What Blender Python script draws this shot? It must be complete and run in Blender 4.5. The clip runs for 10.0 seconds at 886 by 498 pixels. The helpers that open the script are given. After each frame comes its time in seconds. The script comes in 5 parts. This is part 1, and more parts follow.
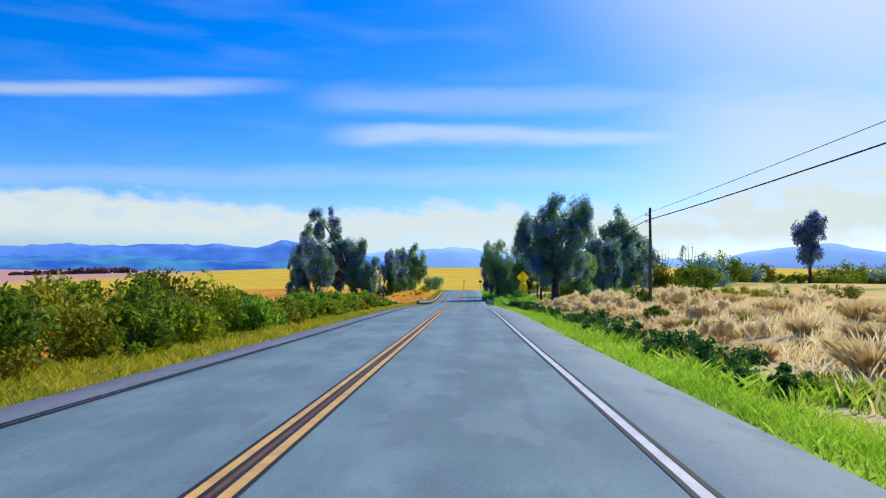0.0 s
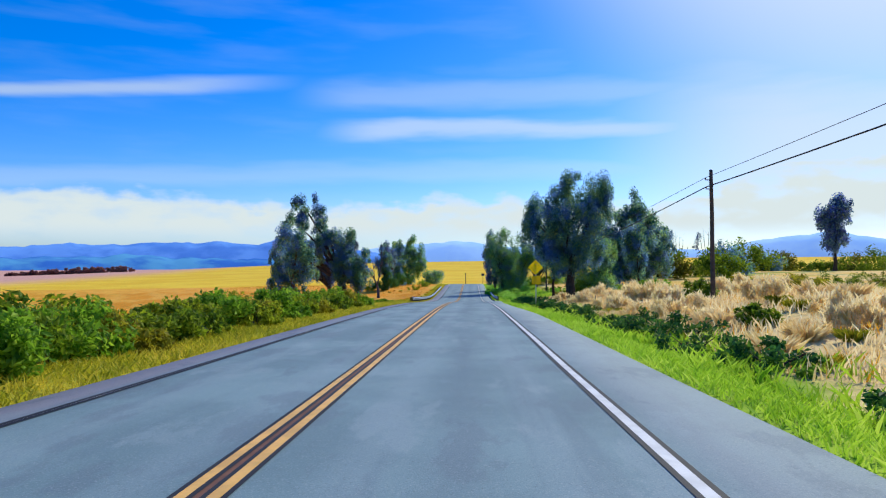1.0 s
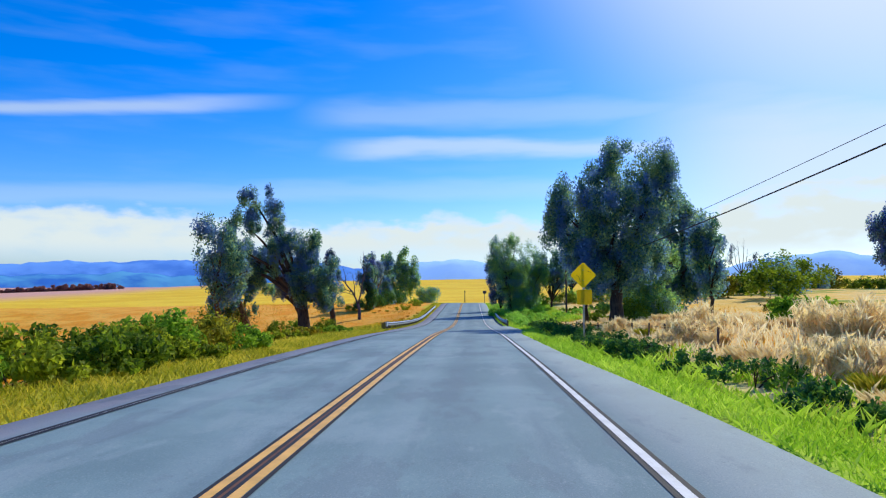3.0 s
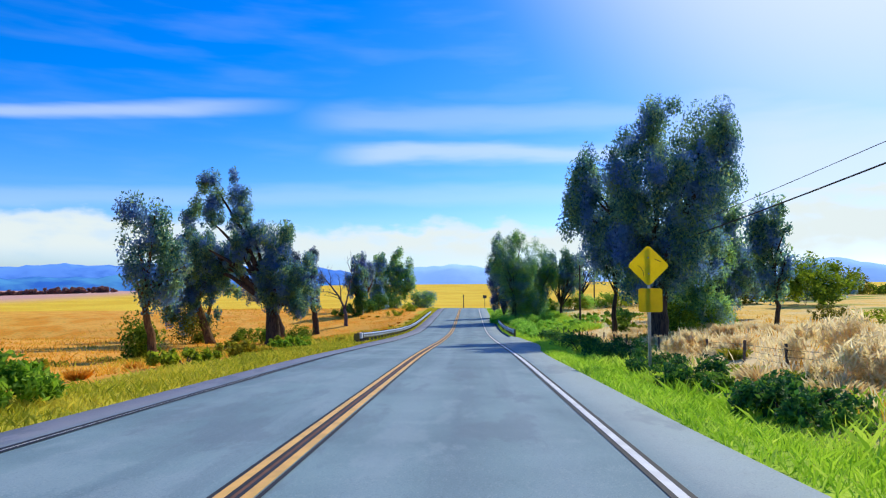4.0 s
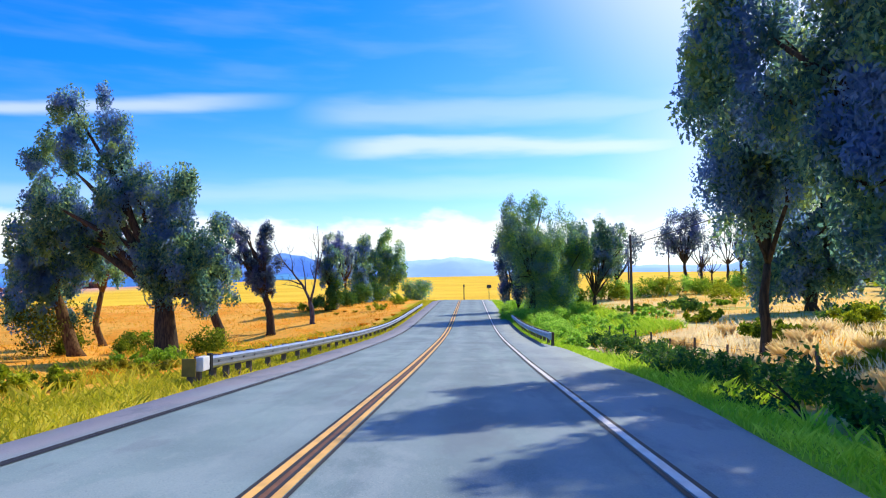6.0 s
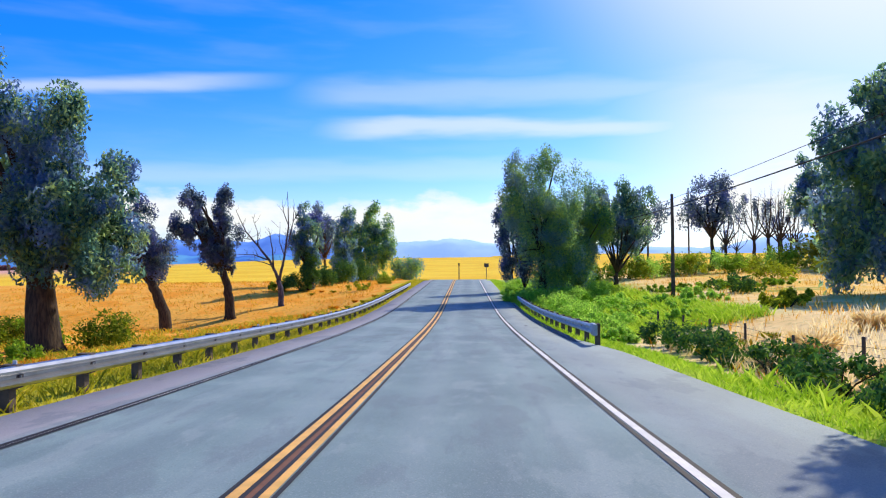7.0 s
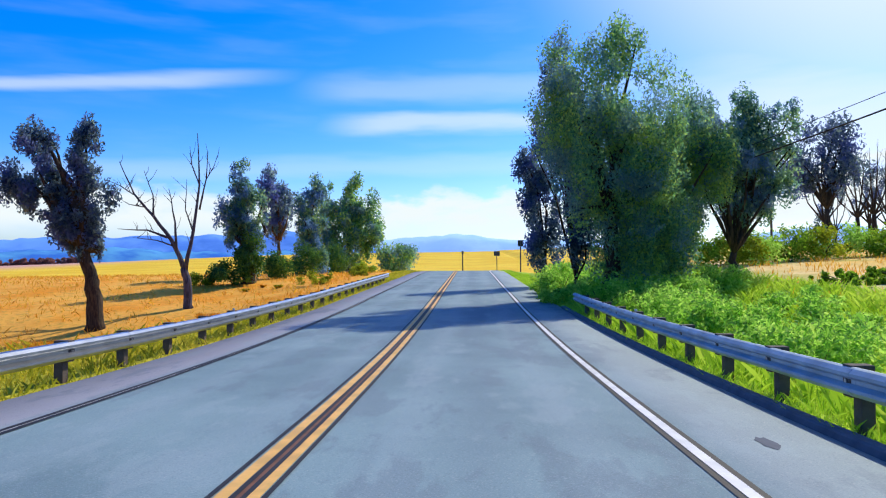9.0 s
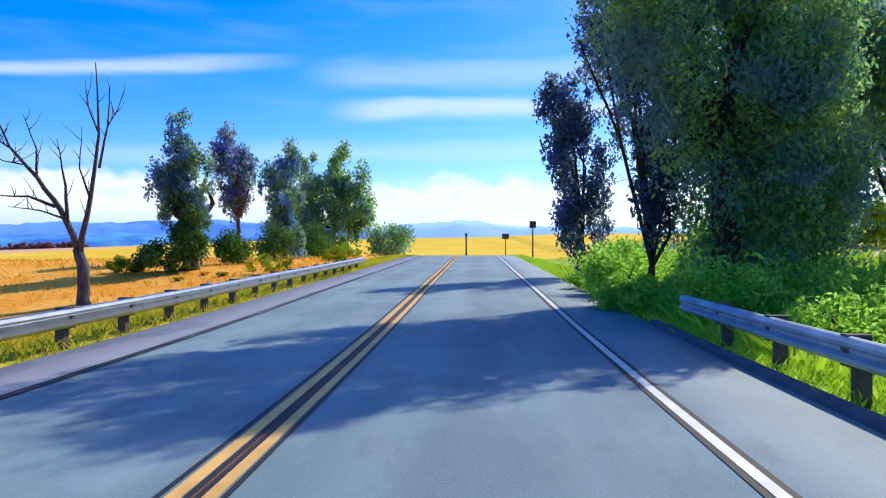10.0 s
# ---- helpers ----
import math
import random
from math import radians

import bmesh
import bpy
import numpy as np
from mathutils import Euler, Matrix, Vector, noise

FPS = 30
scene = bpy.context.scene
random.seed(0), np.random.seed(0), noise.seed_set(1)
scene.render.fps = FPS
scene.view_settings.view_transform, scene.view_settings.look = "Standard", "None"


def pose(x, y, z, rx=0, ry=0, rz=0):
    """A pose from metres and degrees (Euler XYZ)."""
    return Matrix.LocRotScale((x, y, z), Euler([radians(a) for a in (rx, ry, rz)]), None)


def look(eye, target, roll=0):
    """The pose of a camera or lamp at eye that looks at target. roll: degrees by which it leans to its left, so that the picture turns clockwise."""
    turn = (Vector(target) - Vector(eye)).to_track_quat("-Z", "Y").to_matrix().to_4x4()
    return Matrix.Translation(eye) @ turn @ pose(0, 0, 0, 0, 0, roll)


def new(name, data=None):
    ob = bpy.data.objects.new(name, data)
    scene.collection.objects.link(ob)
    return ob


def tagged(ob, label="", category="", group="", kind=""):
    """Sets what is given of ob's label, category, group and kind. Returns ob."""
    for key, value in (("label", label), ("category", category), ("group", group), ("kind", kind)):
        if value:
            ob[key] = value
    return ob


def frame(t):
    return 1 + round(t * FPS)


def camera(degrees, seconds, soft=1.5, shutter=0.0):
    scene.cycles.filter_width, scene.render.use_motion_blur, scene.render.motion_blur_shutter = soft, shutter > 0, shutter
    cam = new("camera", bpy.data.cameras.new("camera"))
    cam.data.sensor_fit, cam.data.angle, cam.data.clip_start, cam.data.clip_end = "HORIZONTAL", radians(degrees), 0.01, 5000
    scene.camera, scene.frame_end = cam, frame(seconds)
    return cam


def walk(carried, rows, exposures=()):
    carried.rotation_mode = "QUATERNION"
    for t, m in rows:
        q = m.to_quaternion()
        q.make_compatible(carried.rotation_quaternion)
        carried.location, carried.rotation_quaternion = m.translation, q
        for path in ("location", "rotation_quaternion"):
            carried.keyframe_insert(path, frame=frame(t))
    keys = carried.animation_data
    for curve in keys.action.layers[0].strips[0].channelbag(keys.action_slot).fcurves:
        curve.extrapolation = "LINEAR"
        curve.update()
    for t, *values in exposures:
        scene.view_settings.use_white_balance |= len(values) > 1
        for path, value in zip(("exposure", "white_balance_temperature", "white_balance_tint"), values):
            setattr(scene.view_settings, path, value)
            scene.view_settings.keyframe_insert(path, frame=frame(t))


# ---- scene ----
cam = camera(66.3, 10.0, soft=1.15)
EXPOSURES = [(0.0, -0.25, 6500, 4.0), (4.0, -0.10, 6550, 5.0), (5.0, 0.10, 6900, 9.0), (6.5, 0.30, 7150, 11.5), (7.0, 0.10, 7150, 12.5), (7.5, 0.08, 7150, 11.0), (8.5, 0.03, 6750, 9.0), (9.5, 0.04, 6600, 7.5), (10.0, 0.18, 6600, 8.5)]
SKY_SAT, SKY_STRENGTH, SUN_POWER = 1.6, 0.13, 4.0
SKY_TINT = (0.88, 1.04, 1.67)
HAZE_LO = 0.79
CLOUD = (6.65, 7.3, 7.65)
# emission of the far hills, standing for haze in the air
HAZE_GLOW = 0.22
PATH = [
    (0.0, pose(1.929, -3.275, 1.625, 91.977, -0.600, 2.183)),
    (0.5, pose(1.996, 3.044, 1.460, 92.960, 0.090, 2.092)),
    (1.0, pose(2.018, 9.332, 1.304, 91.494, 0.296, 2.353)),
    (1.5, pose(1.993, 15.559, 1.147, 93.528, -0.023, 3.630)),
    (2.0, pose(1.981, 21.766, 0.998, 93.693, -0.172, 2.264)),
    (2.5, pose(2.030, 27.969, 0.860, 92.909, 0.224, 2.408)),
    (4.0, pose(1.965, 46.534, 0.410, 93.484, -0.109, 2.263)),
    (4.5, pose(1.951, 52.784, 0.228, 92.809, 0.003, 2.493)),
    (5.0, pose(1.863, 59.072, 0.013, 93.522, 0.394, 2.085)),
    (6.5, pose(1.784, 77.942, -0.748, 92.097, 0.461, 2.412)),
    (7.0, pose(1.723, 84.211, -1.064, 91.351, 0.227, 1.932)),
    (7.5, pose(1.685, 90.446, -1.375, 91.712, 0.206, 2.173)),
    (8.0, pose(1.704, 96.740, -1.663, 90.560, -0.121, 1.878)),
    (8.5, pose(1.686, 103.200, -1.928, 91.287, 0.007, 2.590)),
    (9.0, pose(1.717, 109.824, -2.180, 90.993, 0.338, 2.384)),
    (9.5, pose(1.738, 116.511, -2.392, 90.213, -0.685, 2.242)),
    (10.0, pose(1.818, 123.187, -2.530, 89.820, 0.141, 2.855)),
]

walk(cam, PATH, EXPOSURES)

# ------------------------------------------------------------------ daylight
SUN_AZ, SUN_EL = radians(39), radians(40)      # to the right of the road's direction, above the horizon

world = bpy.data.worlds.new("sky")
scene.world = world
world.use_nodes = True
wn, wl = world.node_tree.nodes, world.node_tree.links
wn.clear()


def wmath(op, a, b=None, c=None, clamp=False):
    n = wn.new("ShaderNodeMath")
    n.operation, n.use_clamp = op, clamp
    for i, v in enumerate((a, b, c)):
        if v is None:
            continue
        if isinstance(v, (int, float)):
            n.inputs[i].default_value = v
        else:
            wl.new(v, n.inputs[i])
    return n.outputs[0]


def wsmooth(v, lo, hi):
    n = wn.new("ShaderNodeMapRange")
    n.interpolation_type = "SMOOTHSTEP"
    wl.new(v, n.inputs["Value"])
    for key, val in (("From Min", lo), ("From Max", hi)):
        if isinstance(val, (int, float)):
            n.inputs[key].default_value = val
        else:
            wl.new(val, n.inputs[key])
    return n.outputs["Result"]


def wnoise(vec, scale, detail=5.0, rough=0.55):
    n = wn.new("ShaderNodeTexNoise")
    n.inputs["Scale"].default_value, n.inputs["Detail"].default_value, n.inputs["Roughness"].default_value = scale, detail, rough
    wl.new(vec, n.inputs["Vector"])
    return n.outputs["Fac"]


def wcombine(x, y, z=0.0):
    n = wn.new("ShaderNodeCombineXYZ")
    for i, v in enumerate((x, y, z)):
        if isinstance(v, (int, float)):
            n.inputs[i].default_value = v
        else:
            wl.new(v, n.inputs[i])
    return n.outputs[0]


def wmix(fac, a, b):
    n = wn.new("ShaderNodeMix")
    n.data_type = "RGBA"
    wl.new(fac, n.inputs[0])
    for i, v in ((6, a), (7, b)):
        if isinstance(v, tuple):
            n.inputs[i].default_value = (*v, 1)
        else:
            wl.new(v, n.inputs[i])
    return n.outputs[2]


sky = wn.new("ShaderNodeTexSky")
sky.sky_type, sky.sun_disc = "NISHITA", False
sky.sun_elevation, sky.sun_rotation = SUN_EL, SUN_AZ
sky.air_density, sky.dust_density, sky.ozone_density = 1.0, 0.6, 3.0
hue = wn.new("ShaderNodeHueSaturation")
hue.inputs["Saturation"].default_value, hue.inputs["Value"].default_value = SKY_SAT, 1.0
wl.new(sky.outputs[0], hue.inputs["Color"])
tint = wn.new("ShaderNodeMix")
tint.data_type, tint.blend_type = "RGBA", "MULTIPLY"
tint.inputs[0].default_value = 1.0
wl.new(hue.outputs[0], tint.inputs[6])
tint.inputs[7].default_value = (*SKY_TINT, 1)

coord = wn.new("ShaderNodeTexCoord").outputs["Generated"]
sep = wn.new("ShaderNodeSeparateXYZ")
wl.new(coord, sep.inputs[0])
DEG = 57.29578
az = wmath("MULTIPLY", wmath("ARCTAN2", sep.outputs[0], sep.outputs[1]), DEG)
el = wmath("MULTIPLY", wmath("ARCSINE", sep.outputs[2]), DEG)
# low bank of cumulus along the horizon
puff = wnoise(wcombine(wmath("MULTIPLY", az, 0.09), wmath("MULTIPLY", el, 0.20)), 2.6, 6.0, 0.5)
edge = wnoise(wcombine(wmath("MULTIPLY", az, 0.05), 3.7), 2.0, 3.0, 0.5)
rise = wsmooth(az, 12.0, 26.0)
top = wmath("ADD", wmath("ADD", wmath("MULTIPLY", edge, 4.5), 2.9), wmath("MULTIPLY", rise, 2.2))
body = wmath("ADD", el, wmath("MULTIPLY", wmath("SUBTRACT", puff, 0.5), 5.0))
bank = wmath("SUBTRACT", 1.0, wsmooth(wmath("SUBTRACT", body, top), -0.5, 0.7))
bank = wmath("MULTIPLY", bank, wsmooth(el, 1.0, 3.6))
bank = wmath("MULTIPLY", bank, wmath("ADD", 0.66, wmath("MULTIPLY", wsmooth(puff, 0.28, 0.55), 0.34)))
# thin streaks higher up
streak = wnoise(wcombine(wmath("MULTIPLY", az, 0.05), wmath("MULTIPLY", el, 0.30)), 1.6, 4.0, 0.5)

rise_el = wmath("MULTIPLY", wmath("ARCTAN2", sep.outputs[2], sep.outputs[1]), DEG)


def band(a0, a1, e0, half, power, sway=2.0):
    wob = wmath("MULTIPLY", wmath("SUBTRACT", streak, 0.5), sway)
    d = wmath("ABSOLUTE", wmath("SUBTRACT", wmath("ADD", rise_el, wob), e0))
    m = wmath("SUBTRACT", 1.0, wsmooth(d, half * 0.1, half))
    m = wmath("MULTIPLY", m, wsmooth(az, a0, a0 + 7.0))
    m = wmath("MULTIPLY", m, wmath("SUBTRACT", 1.0, wsmooth(az, a1 - 14.0, a1)))
    return wmath("MULTIPLY", m, power)


cloud = wmath("MAXIMUM", bank, band(-14.0, 26.0, 11.5, 1.25, 0.55))
cloud = wmath("MAXIMUM", cloud, band(-60.0, -12.0, 15.4, 0.95, 0.5, 1.2))
cloud = wmath("MAXIMUM", cloud, band(-16.0, 60.0, 14.4, 1.7, 0.28))
cloud = wmath("MAXIMUM", cloud, band(-50.0, 40.0, 8.0, 1.3, 0.22))
# broad thin sheet of cloud below the sun
sheet = wmath("MULTIPLY", band(6.0, 90.0, 10.0, 11.0, 0.75, 6.0), wsmooth(az, 8.0, 26.0))
cloud = wmath("MAXIMUM", cloud, sheet)
veil = wmath("MULTIPLY", wsmooth(streak, 0.42, 0.75), 0.07)
veil = wmath("MULTIPLY", veil, wmath("SUBTRACT", 1.0, wsmooth(el, 20.0, 45.0)))
cloud = wmath("MAXIMUM", cloud, veil)
# bright milky haze round the sun
sunv = wn.new("ShaderNodeVectorMath")
sunv.operation = "DOT_PRODUCT"
wl.new(coord, sunv.inputs[0])
sunv.inputs[1].default_value = (math.sin(SUN_AZ) * math.cos(SUN_EL), math.cos(SUN_AZ) * math.cos(SUN_EL), math.sin(SUN_EL))
glow = wmath("MULTIPLY", wmath("POWER", wsmooth(sunv.outputs["Value"], HAZE_LO, 0.97), 1.3), 0.9)
cloud = wmath("MAXIMUM", cloud, glow)
cloud = wmath("MULTIPLY", cloud, wsmooth(el, -0.5, 1.0))
sky_mix = wmix(cloud, tint.outputs[2], CLOUD)
back = wn.new("ShaderNodeBackground")
back.inputs["Strength"].default_value = SKY_STRENGTH
wl.new(sky_mix, back.inputs["Color"])
wl.new(back.outputs[0], wn.new("ShaderNodeOutputWorld").inputs["Surface"])

sun = new("sun", bpy.data.lights.new("sun", "SUN"))
sun.data.energy, sun.data.angle, sun.data.color = SUN_POWER, radians(0.6), (1.0, 0.93, 0.80)
sun.matrix_world = look((0, 0, 0), (-math.sin(SUN_AZ) * math.cos(SUN_EL), -math.cos(SUN_AZ) * math.cos(SUN_EL), -math.sin(SUN_EL)))


# ------------------------------------------------------------------ materials
class Nodes:
    """A node material under construction."""

    def __init__(self, name, rough=0.8, metal=0.0, spec=0.4):
        self.mat = bpy.data.materials.new(name)
        self.mat.use_nodes = True
        self.n, self.l = self.mat.node_tree.nodes, self.mat.node_tree.links
        self.bsdf = self.n["Principled BSDF"]
        self.bsdf.inputs["Roughness"].default_value = rough
        self.bsdf.inputs["Metallic"].default_value = metal
        self.bsdf.inputs["Specular IOR Level"].default_value = spec
        tc = self.n.new("ShaderNodeTexCoord")
        self.obj = tc.outputs["Object"]

    def put(self, v, socket):
        if isinstance(v, (int, float)):
            socket.default_value = v
        elif isinstance(v, tuple):
            socket.default_value = (*v, 1) if len(v) == 3 and len(socket.default_value) == 4 else v
        else:
            self.l.new(v, socket)

    def noise(self, scale, detail=4.0, rough=0.55, vec=None, stretch=None):
        vec = vec or self.obj
        if stretch:
            m = self.n.new("ShaderNodeMapping")
            m.inputs["Scale"].default_value = stretch
            self.l.new(vec, m.inputs["Vector"])
            vec = m.outputs[0]
        t = self.n.new("ShaderNodeTexNoise")
        t.inputs["Scale"].default_value, t.inputs["Detail"].default_value, t.inputs["Roughness"].default_value = scale, detail, rough
        self.l.new(vec, t.inputs["Vector"])
        return t.outputs["Fac"]

    def math(self, op, a, b=0.0, clamp=False):
        m = self.n.new("ShaderNodeMath")
        m.operation, m.use_clamp = op, clamp
        self.put(a, m.inputs[0]), self.put(b, m.inputs[1])
        return m.outputs[0]

    def step(self, v, lo, hi):
        m = self.n.new("ShaderNodeMapRange")
        m.interpolation_type = "SMOOTHSTEP"
        self.put(v, m.inputs["Value"]), self.put(lo, m.inputs["From Min"]), self.put(hi, m.inputs["From Max"])
        return m.outputs["Result"]

    def mix(self, fac, a, b):
        m = self.n.new("ShaderNodeMix")
        m.data_type = "RGBA"
        self.put(fac, m.inputs[0]), self.put(a, m.inputs[6]), self.put(b, m.inputs[7])
        return m.outputs[2]

    def island(self):
        return self.n.new("ShaderNodeNewGeometry").outputs["Random Per Island"]

    def each(self):
        return self.n.new("ShaderNodeObjectInfo").outputs["Random"]

    def xyz(self):
        s = self.n.new("ShaderNodeSeparateXYZ")
        self.l.new(self.obj, s.inputs[0])
        return s.outputs

    def done(self, color, bump=None, strength=0.3, dist=0.02):
        self.put(color, self.bsdf.inputs["Base Color"])
        if bump is not None:
            b = self.n.new("ShaderNodeBump")
            b.inputs["Strength"].default_value, b.inputs["Distance"].default_value = strength, dist
            self.l.new(bump, b.inputs["Height"])
            self.l.new(b.outputs[0], self.bsdf.inputs["Normal"])
        return self.mat


def leaf_material(name, dark, mid, light, rough=0.6, glow=0.35, sky_bleed=None, cast=0.8):
    m = Nodes(name, rough, spec=0.25)
    r = m.island()
    c = m.mix(m.step(r, 0.0, 0.6), dark, mid)
    c = m.mix(m.step(r, 0.65, 1.0), c, light)
    patch = m.noise(0.45, 2.0)
    c = m.mix(m.math("MULTIPLY", m.step(patch, 0.5, 0.72), 0.7), c, light)
    c = m.mix(m.math("MULTIPLY", m.step(patch, 0.5, 0.3), 0.6), c, dark)
    # blue noise patches paint sky light bleeding over the crown
    if sky_bleed:
        c = m.mix(m.math("MULTIPLY", m.step(m.noise(0.6, 3.0), 0.48, 0.60), cast), c, sky_bleed)
    mat = m.done(c)
    out = m.n["Material Output"]
    tr = m.n.new("ShaderNodeBsdfTranslucent")
    m.put(c, tr.inputs["Color"])
    sh = m.n.new("ShaderNodeMixShader")
    sh.inputs[0].default_value = glow
    m.l.new(m.bsdf.outputs[0], sh.inputs[1]), m.l.new(tr.outputs[0], sh.inputs[2])
    m.l.new(sh.outputs[0], out.inputs["Surface"])
    return mat


def bark_material(name, dark, light):
    m = Nodes(name, 0.9, spec=0.2)
    g = m.noise(3.0, 5.0, stretch=(4, 4, 0.6))
    c = m.mix(m.step(g, 0.35, 0.65), dark, light)
    c = m.mix(m.math("MULTIPLY", m.step(m.noise(0.8), 0.5, 0.7), 0.5), c, dark)
    return m.done(c, g, 0.6, 0.05)


def plain(name, color, rough=0.6, metal=0.0, vary=0.25, scale=4.0, fine=40.0):
    m = Nodes(name, rough, metal)
    dark = tuple(v * (1 - vary) for v in color)
    g = m.noise(scale, 5.0)
    f = m.noise(fine, 3.0)
    c = m.mix(m.step(g, 0.35, 0.7), color, dark)
    c = m.mix(m.math("MULTIPLY", m.step(f, 0.45, 0.75), 0.35), c, dark)
    return m.done(c, f, 0.15, 0.01)


def asphalt_material():
    m = Nodes("asphalt", 0.82, spec=0.35)
    x, y, z = m.xyz()
    c = m.mix(m.step(m.noise(0.35, 4.0), 0.35, 0.7), (0.15, 0.235, 0.262), (0.21, 0.315, 0.34))
    # wheel tracks polished lighter, oil strip darker along the lane's middle
    wob = m.math("MULTIPLY", m.noise(0.15, 2.0, stretch=(1, 0.4, 1)), 0.5)
    for mid in (0.95, 2.75, -0.75, -2.4):
        d = m.math("ABSOLUTE", m.math("SUBTRACT", m.math("ADD", x, wob), mid + 0.35))
        c = m.mix(m.math("MULTIPLY", m.step(d, 0.5, 0.0), 0.35), c, (0.26, 0.345, 0.385))
    d = m.math("ABSOLUTE", m.math("SUBTRACT", m.math("ADD", x, wob), 2.1))
    c = m.mix(m.math("MULTIPLY", m.step(d, 0.6, 0.0), 0.35), c, (0.125, 0.185, 0.225))
    long = m.noise(1.2, 4.0, stretch=(1.6, 0.06, 1))
    c = m.mix(m.math("MULTIPLY", m.step(long, 0.52, 0.7), 0.4), c, (0.125, 0.185, 0.225))
    # shoulders: paler, purplish grit
    c = m.mix(m.math("MULTIPLY", m.step(x, 3.7, 4.3), 0.45), c, (0.33, 0.37, 0.40))
    c = m.mix(m.math("MULTIPLY", m.step(x, -3.15, -3.6), 0.65), c, (0.42, 0.36, 0.405))
    blot = m.noise(0.9, 5.0, 0.65, stretch=(1, 0.35, 1))
    c = m.mix(m.math("MULTIPLY", m.step(blot, 0.54, 0.62), 0.38), c, (0.28, 0.36, 0.395))
    c = m.mix(m.math("MULTIPLY", m.step(blot, 0.46, 0.38), 0.42), c, (0.13, 0.175, 0.215))
    vor = m.n.new("ShaderNodeTexVoronoi")
    vor.feature = "DISTANCE_TO_EDGE"
    vor.inputs["Scale"].default_value = 0.33
    wob2 = m.n.new("ShaderNodeVectorMath")
    wob2.operation = "ADD"
    m.l.new(m.obj, wob2.inputs[0])
    nz = m.n.new("ShaderNodeTexNoise")
    nz.inputs["Scale"].default_value, nz.inputs["Detail"].default_value = 1.3, 4.0
    m.l.new(m.obj, nz.inputs["Vector"])
    m.l.new(nz.outputs["Color"], wob2.inputs[1])
    m.l.new(wob2.outputs[0], vor.inputs["Vector"])
    crack = m.math("MULTIPLY", m.step(vor.outputs["Distance"], 0.0035, 0.001), m.step(m.noise(0.12), 0.5, 0.6))
    c = m.mix(m.math("MULTIPLY", crack, 0.1), c, (0.05, 0.06, 0.08))
    speck = m.noise(55.0, 2.0)
    c = m.mix(m.math("MULTIPLY", m.step(speck, 0.55, 0.7), 0.35), c, (0.44, 0.45, 0.47))
    c = m.mix(m.math("MULTIPLY", m.step(speck, 0.42, 0.3), 0.4), c, (0.10, 0.115, 0.14))
    return m.done(c, m.noise(70.0, 3.0), 0.35, 0.01)


def ground_material():
    m = Nodes("ground_grass", 0.95, spec=0.1)
    x, y, z = m.xyz()
    big, mid, fine = m.noise(0.03, 4.0), m.noise(0.22, 4.0), m.noise(2.2, 5.0)
    wob = m.math("MULTIPLY", m.math("SUBTRACT", mid, 0.5), 6.0)
    xw = m.math("ADD", x, wob)
    gold = m.mix(m.step(mid, 0.35, 0.65), (0.82, 0.36, 0.022), (0.92, 0.51, 0.05))
    gold = m.mix(m.math("MULTIPLY", m.step(big, 0.5, 0.65), 0.6), gold, (0.92, 0.58, 0.065))
    rows = m.noise(0.5, 3.0, stretch=(0.12, 1.4, 1))
    gold = m.mix(m.math("MULTIPLY", m.step(rows, 0.5, 0.68), 0.5), gold, (0.66, 0.25, 0.03))
    near = m.math("MULTIPLY", m.step(m.math("ADD", x, m.math("MULTIPLY", m.math("SUBTRACT", big, 0.5), 60.0)), -120.0, -55.0), 0.75)
    gold = m.mix(near, gold, m.mix(m.step(mid, 0.35, 0.6), (0.88, 0.32, 0.03), (0.92, 0.44, 0.085)))
    pale = m.mix(m.step(mid, 0.4, 0.62), (0.88, 0.62, 0.27), (0.90, 0.70, 0.37))
    pale = m.mix(m.math("MULTIPLY", m.step(big, 0.48, 0.62), 0.55), pale, (0.78, 0.52, 0.11))
    green = m.mix(m.step(mid, 0.35, 0.65), (0.26, 0.42, 0.03), (0.42, 0.58, 0.05))
    olive = m.mix(m.step(mid, 0.35, 0.65), (0.36, 0.36, 0.03), (0.62, 0.52, 0.045))
    # left: olive verge, then stubble; right: green verge, then pale dry grass, further off stubble with green patches
    left = m.mix(m.step(xw, -6.2, -8.5), olive, gold)
    patch = m.math("MULTIPLY", m.step(m.noise(0.09, 4.0, stretch=(0.45, 1.3, 1)), 0.53, 0.60), m.step(x, 14.0, 24.0))
    right = m.mix(m.step(xw, 7.0, 9.5), green, pale)
    lush = m.math("MULTIPLY", m.step(y, 112.0, 121.0), m.step(xw, 19.0, 14.0))
    right = m.mix(lush, right, green)
    right = m.mix(m.math("MULTIPLY", m.step(xw, 15.0, 27.0), 0.8), right, m.mix(m.step(mid, 0.4, 0.6), (0.90, 0.55, 0.10), (0.88, 0.62, 0.24)))
    right = m.mix(m.math("MULTIPLY", patch, 0.8), right, (0.22, 0.32, 0.03))
    c = m.mix(m.step(x, -1.0, 1.0), left, right)
    c = m.mix(m.step(y, 225.0, 270.0), c, m.mix(m.step(big, 0.4, 0.6), (0.92, 0.62, 0.05), (0.86, 0.52, 0.03)))
    # dusty pink bare land far out on the plain
    c = m.mix(m.math("MULTIPLY", m.step(m.math("ADD", x, m.math("MULTIPLY", wob, 8.0)), -210.0, -330.0), 0.85), c, (0.70, 0.36, 0.36))
    c = m.mix(m.math("MULTIPLY", m.step(fine, 0.5, 0.68), 0.35), c, (0.22, 0.20, 0.03))
    return m.done(c, fine, 0.7, 0.15)


